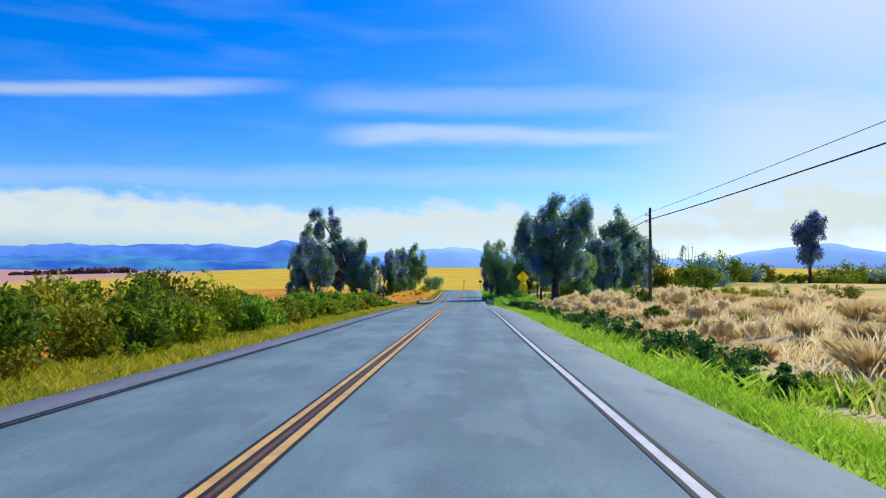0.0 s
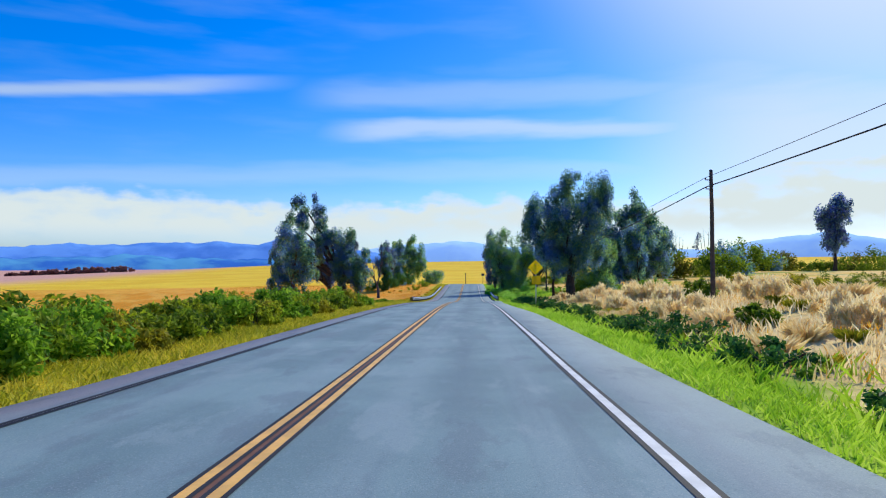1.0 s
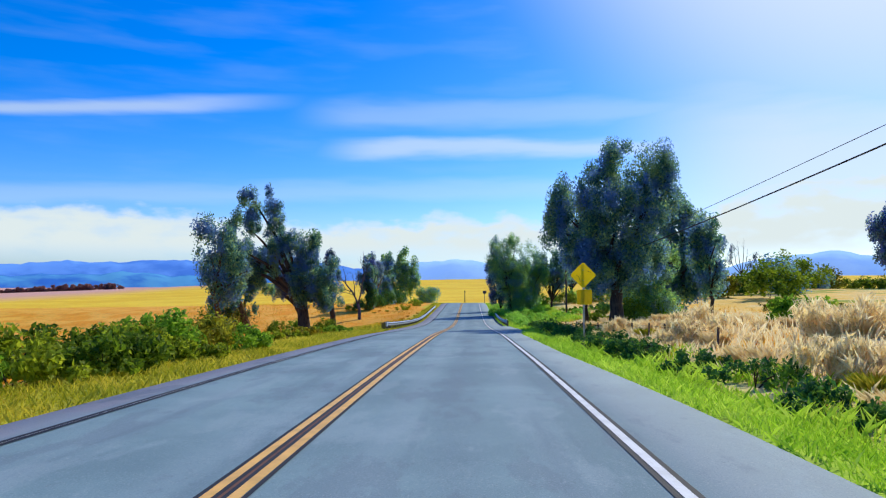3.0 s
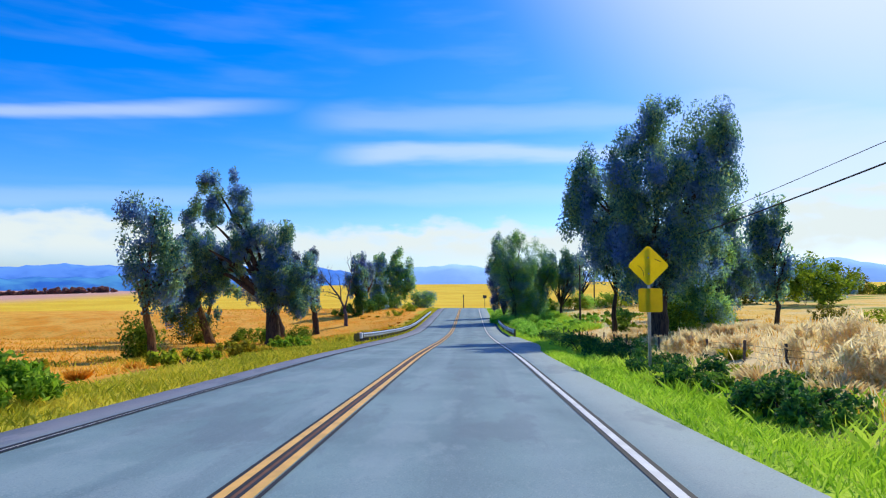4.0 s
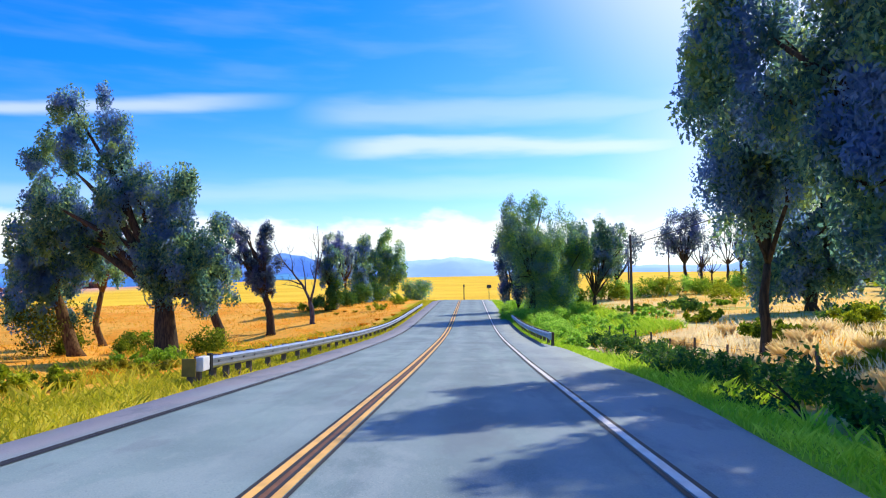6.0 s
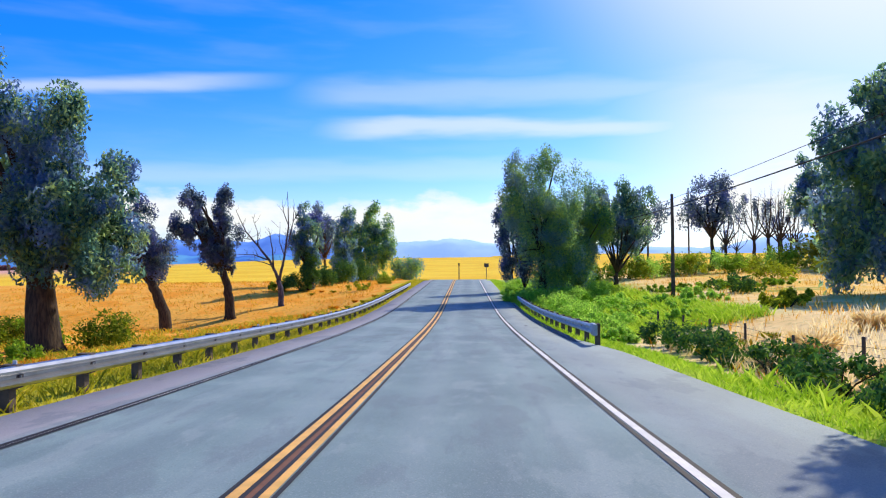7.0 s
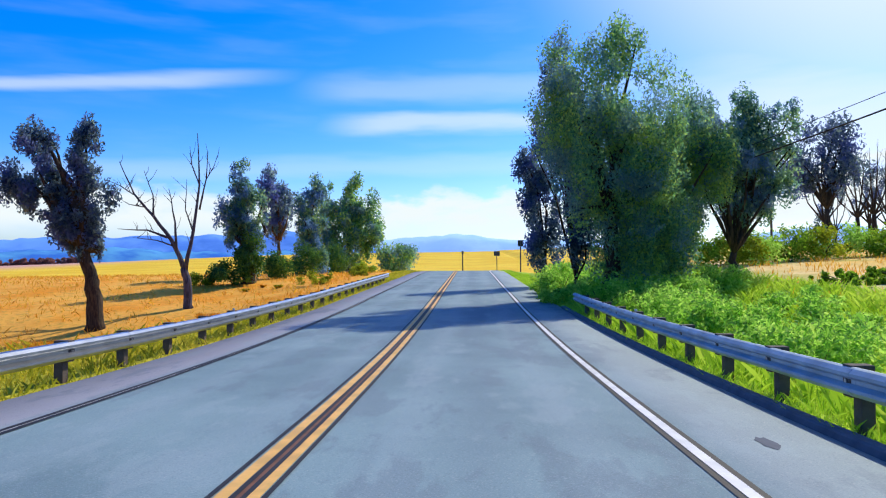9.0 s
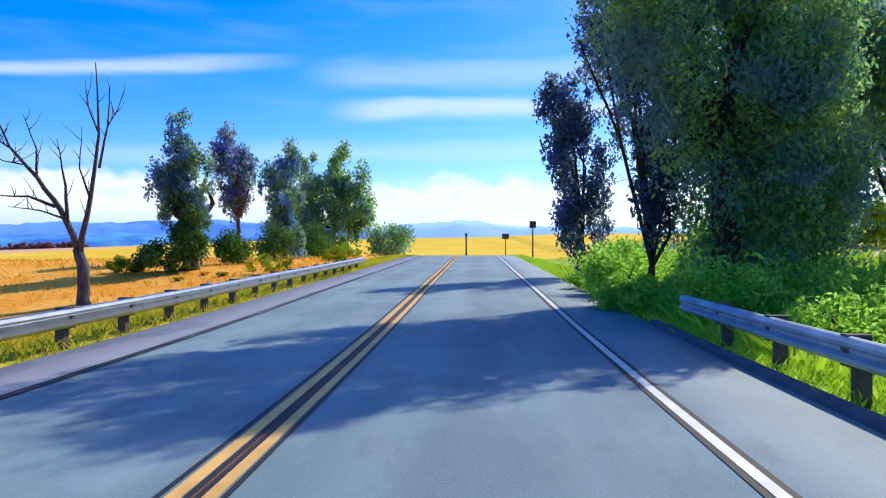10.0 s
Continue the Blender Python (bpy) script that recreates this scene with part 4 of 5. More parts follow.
broad_tree("airy blue-grey eucalyptus with upright plumes", 15.0, 145.0,
           [(-0.3, 0, 6.2, 2.2, 1.9, 1.8), (1.4, 0, 5.0, 1.2, 1.2, 1.2), (-1.8, 0, 6.2, 1.2, 1.3, 2.0), (-1.2, 0, 7.6, 0.8, 0.8, 1.6), (0.3, 0, 8.2, 0.8, 0.8, 1.7), (1.6, 0, 8.4, 0.8, 0.8, 1.7), (2.6, 0, 7.4, 0.9, 0.9, 1.7), (2.2, 0, 5.2, 1.2, 1.2, 2.0)],
           [(0, 0, -0.3), (0.1, 0, 0.6)], (0.1, 0, 1.3), 20000, M["euc_mix"], 0.22, M["bark"], 17, clumps=120, rad=0.45, thick=0.25, nlimbs=28)
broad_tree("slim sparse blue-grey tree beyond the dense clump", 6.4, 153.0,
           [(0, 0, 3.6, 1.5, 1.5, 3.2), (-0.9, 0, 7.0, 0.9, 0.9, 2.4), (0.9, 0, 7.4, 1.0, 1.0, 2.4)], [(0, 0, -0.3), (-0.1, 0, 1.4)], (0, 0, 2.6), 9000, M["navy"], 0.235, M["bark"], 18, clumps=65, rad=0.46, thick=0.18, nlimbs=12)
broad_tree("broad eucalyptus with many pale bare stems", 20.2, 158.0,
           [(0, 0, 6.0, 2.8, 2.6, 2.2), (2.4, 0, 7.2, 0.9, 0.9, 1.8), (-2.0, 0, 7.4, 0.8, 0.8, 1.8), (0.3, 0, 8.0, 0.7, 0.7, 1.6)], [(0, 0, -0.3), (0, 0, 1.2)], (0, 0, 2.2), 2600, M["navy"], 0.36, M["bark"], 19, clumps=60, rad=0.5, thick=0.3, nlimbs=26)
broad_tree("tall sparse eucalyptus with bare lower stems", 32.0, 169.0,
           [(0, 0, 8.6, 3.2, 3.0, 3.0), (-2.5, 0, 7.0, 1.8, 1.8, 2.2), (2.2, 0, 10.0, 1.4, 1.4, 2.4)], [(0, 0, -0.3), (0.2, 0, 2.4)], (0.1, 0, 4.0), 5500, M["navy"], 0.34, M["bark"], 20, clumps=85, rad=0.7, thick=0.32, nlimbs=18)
broad_tree("dark tree with a clear trunk across the field", 45.5, 170.0,
           [(0, 0, 8.4, 3.0, 2.8, 3.6), (-1.4, 0, 11.6, 1.6, 1.6, 2.2), (2.4, 0, 7.0, 2.0, 2.0, 2.4)], [(0, 0, -0.3), (0.1, 0, 2.0)], (0, 0, 4.4), 9000, M["euc"], 0.42, M["bark"], 21, clumps=70, rad=0.8, thick=0.35)


def bare_tree(label, x, y, h, spread_w, seed, bark, plumes=0, leaf=None, z=None, lean=0.0):
    """A tree of naked forking limbs, with a few thin plumes of leaves."""
    rng = np.random.default_rng(seed)
    fork = Vector((lean * h * 0.3, 0, h * 0.28))
    stems = [([(0, 0, -0.3), (lean * h * 0.12, 0, h * 0.14), fork], 0.024 * h, 0.016 * h)]
    tips = []
    for i in range(6):
        a = (i - 2.5) / 2.5
        tip = Vector((a * spread_w / 2 + lean * h * 0.6, rng.normal() * 0.5, h * (0.98 - 0.28 * abs(a) - 0.12 * rng.random())))
        mid = fork.lerp(tip, 0.5) + Vector((a * spread_w * 0.08, 0, -h * 0.03))
        stems.append(([fork, mid, tip], 0.010 * h, 0.012))
        tips.append(tip)
        for j in range(5):
            s = mid.lerp(tip, 0.1 + 0.75 * rng.random())
            e = s + Vector((rng.normal() * 0.7 + a * 0.3, rng.normal() * 0.5, 0.5 + rng.random() * 0.9)) * (h / 10)
            stems.append(([s, s.lerp(e, 0.5) + Vector((0.05, 0, -0.04)), e], 0.020, 0.006))
    cl = []
    for t in tips[:plumes]:
        for _ in range(5):
            cl.append((t.x + rng.normal() * 0.4, t.y + rng.normal() * 0.3, t.z + 0.3 - 2.6 * rng.random(), 0.4, 0.4, 0.9))
    return tree("tree", label, (x, y, ground_at(x, y) if z is None else z), stems, cl or [(0, 0, 1, 1, 1, 1)], 300 * plumes if plumes else 0, leaf, 0.30, bark, seed=seed, sides=7)


for bx, by, bh, sd in ((39.5, 184.0, 11.5, 31), (45.2, 188.0, 13.0, 32), (58.0, 208.0, 15.0, 33), (63.0, 212.0, 14.0, 34), (51.0, 192.0, 14.0, 35), (69.0, 205.0, 14.5, 36), (48.2, 190.0, 14.5, 37), (77.0, 212.0, 12.0, 38), (54.5, 196.0, 12.5, 39), (42.0, 186.5, 8.0, 40)):
    bare_tree("distant bare-stemmed eucalyptus with thin dark twigs", bx, by, bh, bh * 0.45, sd, M["bark"], 2, M["navy"])

# left-hand row
broad_tree("great leaning eucalyptus with several feathery plumes", -18.0, 115.4,
           [(-2.4, 0, 9.8, 2.3, 2.2, 2.8), (-7.3, 0, 16.4, 0.7, 0.7, 1.6), (-6.3, 0, 14.0, 0.9, 0.9, 1.6), (-4.5, 0, 16.6, 0.6, 0.6, 1.7), (-3.6, 0, 13.8, 0.9, 0.9, 2.0), (-8.4, 0, 13.6, 1.2, 1.1, 1.1),
            (-7.2, 0, 9.6, 1.6, 1.5, 1.5), (-9.2, 0, 7.8, 0.9, 0.9, 1.2), (0.9, 0, 12.0, 0.9, 0.9, 1.6), (0.3, 0, 9.4, 1.3, 1.3, 2.2), (2.0, 0, 6.2, 2.1, 2.0, 2.8), (3.7, 0, 8.0, 0.9, 0.9, 1.4), (-0.6, 0, 6.4, 1.8, 1.6, 2.2), (3.4, 0, 4.6, 1.6, 1.5, 1.7)],
           [(0, 0, -0.4), (-0.1, 0, 2.2)], (-0.5, 0, 4.2), 66000, M["euc"], 0.245, M["bark"], 41, clumps=210, rad=0.62, thick=0.85, nlimbs=22)
broad_tree("slanting dark-trunked tree with a ragged crown", -25.6, 117.5,
           [(0.4, 0, 8.4, 2.8, 2.4, 3.0), (-1.5, 0, 11.4, 1.8, 1.8, 2.4), (-2.8, 0, 6.8, 2.6, 2.2, 2.2), (2.4, 0, 7.0, 1.6, 1.6, 2.0), (-3.4, 0, 4.4, 2.2, 1.8, 2.8), (0.0, 0, 4.2, 1.7, 1.6, 2.4)], [(0.4, 0, -0.4), (-0.6, 0, 2.4)], (-1.5, 0, 5.0), 34000, M["euc"], 0.29, M["bark_red"], 42, limb=0.55, clumps=105, rad=0.62, thick=0.5, nlimbs=14)
broad_tree("ragged roadside tree with loose blue-green tufts", -19.0, 90.5,
           [(-0.9, 0, 6.6, 1.2, 1.3, 1.4), (-1.2, 0, 9.6, 0.8, 0.8, 1.2), (0.5, 0, 8.4, 0.8, 0.8, 1.5), (1.7, 0, 6.6, 0.8, 0.9, 1.2), (-2.3, 0, 7.6, 0.6, 0.6, 0.9), (0.9, 0, 5.0, 1.2, 1.2, 1.4)], [(0.4, 0, -0.4), (0.0, 0, 1.8)], (-0.4, 0, 3.6), 8500, M["euc"], 0.26, M["bark_red"], 43, limb=0.55, clumps=70, rad=0.6, thick=0.33, nlimbs=12)
broad_tree("thin tree with a crooked brown trunk", -29.5, 128.0,
           [(0, 0, 8.0, 2.8, 2.6, 2.2), (-1.5, 0, 10.2, 1.6, 1.6, 1.6)], [(0.3, 0, -0.4), (-0.4, 0, 2.0)], (0.1, 0, 4.6), 6500, M["euc_blue"], 0.38, M["bark_red"], 44, limb=0.55, clumps=55, rad=0.65, thick=0.32, nlimbs=10)
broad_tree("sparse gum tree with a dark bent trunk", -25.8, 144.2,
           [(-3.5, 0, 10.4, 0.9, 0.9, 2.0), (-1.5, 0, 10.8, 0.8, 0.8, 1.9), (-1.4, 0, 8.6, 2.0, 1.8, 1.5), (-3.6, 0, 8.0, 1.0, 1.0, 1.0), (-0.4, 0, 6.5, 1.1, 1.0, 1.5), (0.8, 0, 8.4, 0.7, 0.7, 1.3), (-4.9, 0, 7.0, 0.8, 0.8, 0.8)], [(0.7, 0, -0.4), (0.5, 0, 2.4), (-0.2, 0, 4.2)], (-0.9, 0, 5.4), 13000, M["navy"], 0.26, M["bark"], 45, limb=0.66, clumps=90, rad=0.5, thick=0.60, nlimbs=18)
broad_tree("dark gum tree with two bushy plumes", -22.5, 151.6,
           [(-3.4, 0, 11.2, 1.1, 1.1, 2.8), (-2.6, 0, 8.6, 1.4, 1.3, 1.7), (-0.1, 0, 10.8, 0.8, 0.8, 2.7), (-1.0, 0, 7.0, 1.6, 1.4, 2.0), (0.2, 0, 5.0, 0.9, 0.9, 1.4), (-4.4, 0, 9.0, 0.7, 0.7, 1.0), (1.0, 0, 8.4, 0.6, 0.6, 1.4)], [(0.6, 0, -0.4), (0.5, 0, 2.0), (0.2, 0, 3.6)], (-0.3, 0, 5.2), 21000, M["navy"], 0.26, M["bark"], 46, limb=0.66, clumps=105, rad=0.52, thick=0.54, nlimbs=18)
DEAD = [([(0.3, 0, -0.4), (0.2, 0, 1.4), (-0.1, 0, 2.6)], 0.30, 0.22),
        ([(-0.1, 0, 2.6), (-0.9, 0.1, 4.4), (-2.2, 0.2, 6.0), (-3.4, 0, 7.4), (-4.4, 0, 9.6)], 0.17, 0.02),
        ([(0.0, 0, 2.4), (0.5, 0, 5.0), (0.9, 0.1, 8.0), (0.8, 0, 11.4)], 0.15, 0.02), ([(0.9, 0.1, 6.4), (1.4, 0, 8.4), (1.5, 0, 10.2)], 0.07, 0.015),
        ([(-0.6, 0, 3.8), (-0.7, 0, 5.6), (-1.1, 0, 7.8)], 0.10, 0.015), ([(-1.2, 0, 4.6), (-2.6, 0.2, 5.1), (-4.6, 0.1, 5.2)], 0.09, 0.015),
        ([(-0.7, 0, 4.0), (-1.8, -0.2, 4.4), (-3.4, -0.1, 4.6)], 0.06, 0.012), ([(-2.2, 0.2, 6.0), (-2.3, 0.3, 7.4), (-2.8, 0.1, 9.0)], 0.07, 0.012),
        ([(-3.4, 0, 7.4), (-4.4, 0.2, 8.0), (-5.2, 0, 8.4)], 0.05, 0.01), ([(0.5, 0, 5.0), (0.0, 0, 6.4), (0.0, 0.2, 8.4)], 0.06, 0.012),
        ([(0.9, 0.1, 8.0), (0.4, 0, 9.4), (0.3, 0, 10.6)], 0.05, 0.01), ([(-2.8, 0, 6.6), (-3.8, 0.1, 6.8), (-4.8, 0, 7.4)], 0.04, 0.01),
        ([(1.4, 0, 8.4), (1.9, 0, 9.2), (2.1, 0.1, 10.0)], 0.035, 0.01)]
DEAD = [([tuple(1.08 * c for c in q) for q in p], a * 1.08, b * 1.15) for p, a, b in DEAD]
rng = np.random.default_rng(470)
for p, a, b in list(DEAD[1:]):
    for _ in range(4):
        k = int(rng.integers(1, len(p)))
        foot = Vector(p[k - 1]).lerp(Vector(p[k]), 0.2 + 0.8 * rng.random())
        tip = foot + Vector((rng.normal() * 0.45, rng.normal() * 0.3, 0.5 + 0.7 * rng.random()))
        DEAD.append(([foot, foot.lerp(tip, 0.5) + Vector((0.06, 0, -0.05)), tip], 0.026, 0.008))
tree("tree", "dead grey tree with bare forked branches", (-18.4, 156.8, ground_at(-18.4, 156.8)), DEAD, [], 0, None, 0.3, M["bark_grey"], seed=47)
broad_tree("dark narrow tree with a bulging foot", -18.3, 169.2,
           [(-1.4, 0, 5.4, 1.3, 1.3, 1.9), (0.6, 0, 6.2, 1.5, 1.4, 2.2), (-0.4, 0, 8.2, 1.1, 1.0, 1.6), (-0.5, 0, 10.0, 0.7, 0.7, 1.2), (0.7, 0, 2.8, 1.0, 1.0, 2.4)], [(0.2, 0, -0.4), (0.4, 0, 1.6)], (0.2, 0, 3.0), 11000, M["euc"], 0.28, M["bark"], 48, limb=0.55, clumps=80, rad=0.5, thick=0.6, nlimbs=14)
shrub("dark olive creeper clothing the narrow tree's trunk", -17.8, 168.4, 2.2, 5.0, M["dark_shrub"], 5000, 0.2, 58, M["bark"])
shrub("dark thicket spreading from the narrow tree's foot", -18.8, 167.6, 4.0, 1.9, M["dark_shrub"], 4600, 0.2, 59, M["bark"])
shrub("low olive bush in the stubble by the narrow tree", -21.8, 167.6, 2.8, 1.0, M["deep_olive"], 2200, 0.18, 60, M["bark"])
broad_tree("slender gum tree with a twisted double trunk", -18.2, 179.0,
           [(-0.2, 0, 7.0, 1.7, 1.6, 2.8), (-0.8, 0, 9.2, 0.9, 0.9, 1.4)], [(0.3, 0, -0.4), (0, 0, 2.0)], (0.1, 0, 3.8), 6500, M["euc_blue"], 0.34, M["bark_red"], 49, limb=0.60, clumps=50, rad=0.58, thick=0.24, nlimbs=10)
broad_tree("slender gum tree behind the guard rail", -17.6, 190.5,
           [(-0.2, 0, 6.4, 2.2, 1.8, 3.4), (0.5, 0, 9.8, 0.9, 0.9, 1.6), (-1.3, 0, 9.0, 0.7, 0.7, 1.7), (0.2, 0, 2.4, 1.9, 1.5, 2.4)], [(0.2, 0, -0.4), (0, 0, 2.0)], (0.1, 0, 3.8), 8000, M["euc"], 0.36, M["bark"], 50, clumps=60, rad=0.62, thick=0.26, nlimbs=9)
broad_tree("big bushy green tree clothed to the ground", -16.2, 208.0,
           [(0, 0, 4.8, 5.2, 3.8, 5.2), (-4.6, 0, 4.0, 2.6, 2.4, 4.2), (-5.2, 0, 8.4, 1.1, 1.1, 2.6), (-3.4, 0, 10.6, 1.3, 1.3, 3.6), (0.8, 0, 11.4, 1.5, 1.5, 3.6), (3.4, 0, 8.0, 1.6, 1.6, 3.4), (-1.2, 0, 9.6, 1.5, 1.5, 3.0)], [(0, 0, -0.4), (0, 0, 2.0)], (0, 0, 4.0), 28000, M["cypress"], 0.44, M["bark"], 51, clumps=110, rad=0.95, thick=0.4, nlimbs=8)
shrub("round dark-green thicket at the road's crest", -8.8, 207.0, 6.4, 4.6, M["cypress"], 5000, 0.34, 52, M["bark"])
# far trees across the right-hand field
broad_tree("tall solitary far-off dark eucalyptus", 102.0, 200.0,
           [(0, 0, 12.0, 4.4, 4.0, 6.5), (1.5, 0, 18.0, 2.8, 2.6, 3.0)], [(0, 0, -0.4), (0, 0, 2.5)], (0, 0, 6.0), 8000, M["euc_blue"], 0.8, M["bark"], 61, clumps=70, rad=1.3, thick=0.6)
for k, (fx, fy, fw, fh) in enumerate(((52, 150, 9, 5.5), (62, 168, 10, 6.5), (74, 188, 11, 7), (86, 205, 9, 5), (120, 215, 14, 7), (142, 230, 14, 8), (165, 240, 16, 7), (47, 172, 7, 4.5), (96, 235, 12, 6))):
    shrub("far dark hedgerow thicket across the field", fx, fy, fw, fh, M["euc"] if k % 2 else M["deep_olive"], 2600, 0.6, 70 + k, M["bark"], "far hedgerow")

for k in range(13):
    q = k / 12
    shrub("dark green hedgerow bush across the field", 44 + 104 * q, 158 + 57 * min(q * 1.8, 1) + 20 * q, 11, 4.6 + 1.6 * math.sin(2.3 * k), M["deep_olive"] if k % 3 else M["brown_shrub"], 3000, 0.55, 880 + k, M["bark"], "far hedgerow", depth=5)
for k in range(11):
    shrub("far dusky-red hedgerow on the plain", -414 - 14 * k, 809 + 6 * (k % 2), 26, 5.0 + 2.4 * math.sin(0.3 * k + 0.5), M["maroon"], 3200, 1.8, 90 + k, M["bark"], "far red hedgerow", depth=8)

# ------------------------------------------------------------------ shrubs
rng = np.random.default_rng(5)
KINDS_L = (("olive", "dense olive-green bush by the road"), ("deep_olive", "dark-green leafy roadside bush"), ("brown_shrub", "brownish dry roadside bush in the verge"), ("mid_green", "fresh green leafy roadside bush"), ("gold_shrub", "yellow-olive sunlit roadside bush"))
y = 2.0
k = 0
while y < 57:
    h = (1.75 if y < 20 else 1.3 if y < 40 else 1.2) * (0.8 + 0.4 * rng.random())
    w = 2.3 + rng.random() * 1.2
    key, text = KINDS_L[((1, 0, 2, 1, 4, 0, 1, 2, 0) if y < 22 else (0, 3, 0, 1, 0, 3, 4, 0, 3))[k % 9]]
    shrub(text, -7.0 - 0.5 * rng.random(), y, w, h, M[key], 4200, 0.16, 100 + k, M["bark"], "bushes along the verge", depth=w * 1.1)
    if k % 2 == 0:
        key, text = KINDS_L[(3, 4, 1, 0)[k // 2 % 4]]
        shrub(text, -5.9, y + 1.0, 1.7, 0.62 * h, M[key], 2400, 0.14, 200 + k, M["bark"], "bushes along the verge", depth=2.0)
    y += 1.9 + 0.8 * rng.random()
    k += 1
for k, (sx, sy, sw, sh, key) in enumerate(((-9.5, 63, 2.8, 0.6, "gold_shrub"), (-7.5, 69, 2.6, 0.5, "olive"), (-8.0, 76, 2.8, 0.55, "gold_shrub"), (-7.2, 82, 2.4, 0.5, "mid_green"), (-9.0, 88, 2.8, 0.6, "olive"), (-12.0, 100, 3.4, 0.8, "mid_green"), (-15.0, 108, 3.4, 0.9, "mid_green"), (-9.8, 95, 2.6, 0.5, "gold_shrub"), (-11.0, 165, 3.0, 1.0, "olive"), (-9.0, 176, 2.4, 1.0, "olive"), (-10.5, 186, 3.0, 1.2, "mid_green"))):
    shrub("low green bush in the grassy verge", sx, sy, sw, sh, M[key], 1800, 0.16, 300 + k, M["bark"], "low bushes in the verge")
for k, (sx, sy) in enumerate(((6.9, 137.0), (8.6, 136.0), (10.4, 137.2), (6.3, 142.0), (8.2, 137.8), (6.2, 146.0), (12.4, 139.0), (6.0, 139.6))):
    shrub("lime-green weeds at the foot of the tall tree", sx, sy, 2.4, 1.5 if sx > 6.5 else 0.8, M["green_shrub"], 4200, 0.12, 650 + k, M["bark"], "weeds round the tall tree")
for k, (sx, sy, sw, sh) in enumerate(((12.6, 117, 3.2, 0.5), (11.4, 121, 3.4, 0.6), (14.2, 123, 3.2, 0.5), (11.4, 126, 3.2, 0.9), (14.4, 128, 3.2, 0.6), (11.8, 131, 3.0, 1.1), (16.8, 127, 3.4, 0.5), (17.6, 132, 3.4, 0.6))):
    shrub("low bright green weeds behind the guard rail", sx, sy, sw, sh, M["green_shrub"], 3600, 0.12, 670 + k, M["bark"], "brambles behind the rail")
for k, sx in enumerate((16.2, 18.6, 21.2, 23.8, 26.6)):
    shrub("low plain green bush along the field's edge", sx, 136.5 + 0.7 * k, 3.6, 0.5 + 0.1 * (k % 3), M["mid_green"], 2000, 0.17, 690 + k, M["bark"], "bushes along the field")
# undergrowth round the feet of the great trees
for k, (sx, sy, sw, sh, key) in enumerate(((15.6, 91.5, 3.0, 2.0, "deep_olive"), (17.8, 94.5, 3.0, 2.3, "mid_green"), (14.8, 101.0, 3.0, 0.9, "deep_olive"), (19.8, 97.5, 2.8, 1.8, "mid_green"),
                                           (-19.8, 117.5, 2.4, 1.7, "mid_green"), (-16.0, 117.0, 2.4, 2.0, "deep_olive"), (-22.6, 120.0, 2.6, 1.6, "deep_olive"), (-26.8, 119.5, 2.2, 1.3, "deep_olive"))):
    shrub("shady green undergrowth at the foot of a great tree", sx, sy, sw, sh, M[key], 3400, 0.16, 820 + k, M["bark"], "undergrowth under the trees")
for k, (sx, sy, sw, sh, key) in enumerate(((-20.0, 91.5, 2.4, 2.6, "deep_olive"), (-28.0, 118.5, 4.0, 4.4, "brown_shrub"))):
    shrub("tall dark thicket crowding the foot of a leaning tree", sx, sy, sw, sh, M[key], 4200, 0.20, 840 + k, M["bark"], "thickets under the leaning trees")
for k, (sx, sy, sw, sh) in enumerate(((-17.2, 175.0, 3.0, 2.2), (-16.6, 184.5, 3.4, 3.0), (-15.4, 195.0, 4.0, 3.6))):
    shrub("dusky green bush among the slender gum trees", sx, sy, sw, sh, M["dark_shrub"], 5200, 0.2, 860 + k, M["bark"], "bushes among the gum trees")
# hedge of bushes beyond the tall trees
for k in range(12):
    sx, sy = 12.5 + 2.6 * k + rng.random(), 151 + 1.3 * k + 3 * rng.random()
    key = ("green_shrub", "mid_green", "olive")[k % 3]
    shrub(("bright green hedge bush behind the tall trees", "plain green hedge bush behind the tall trees", "olive hedge bush behind the tall trees")[k % 3], sx, sy, 3.4 + rng.random(), 1.9 + 0.9 * rng.random(), M[key], 2600, 0.2, 800 + k, M["bark"], "hedge behind the trees")
# dark bushes in the ditch on the right
for k in range(22):
    sy = 6 + k * 4.3 + rng.random() * 2
    sx = 7.9 + rng.random() * 1.4
    big = 1.35 if sy > 78 else 1.0
    shrub("low dark-green bush in the roadside ditch", sx, sy, (1.7 + rng.random()) * big, (0.50 + 0.38 * rng.random()) * big, M["dark_shrub"], 1500, 0.13, 400 + k, M["bark"], "bushes in the ditch", depth=2.6)
for k, (sx, sy) in enumerate(((8.4, 35.5), (7.9, 59.5), (8.3, 66.0), (8.2, 69.5), (8.4, 79.0), (8.6, 82.5), (8.9, 88.0), (9.0, 91.5), (9.1, 95.0), (9.3, 98.3), (9.4, 101.5), (9.5, 104.6), (9.6, 107.6), (9.5, 110.4))):
    shrub("low dark-green bush in the roadside ditch", sx, sy, 2.1, 0.95 if sy < 40 or sy > 85 else 0.8, M["dark_shrub"], 2200, 0.13, 430 + k, M["bark"], "bushes in the ditch", depth=3.2)
FIELD_TEXT = {"pale_shrub": "rounded mound of pale straw-coloured dry grass", "gold_shrub": "yellow-olive bush among the dry field grass", "olive": "rough olive bush among the dry field grass",
              "mid_green": "fresh green bush among the dry field grass", "brown_shrub": "brownish bush among the dry field grass", "dark_shrub": "dark green bush among the dry field grass", "deep_olive": "dark olive bush by the dry field"}
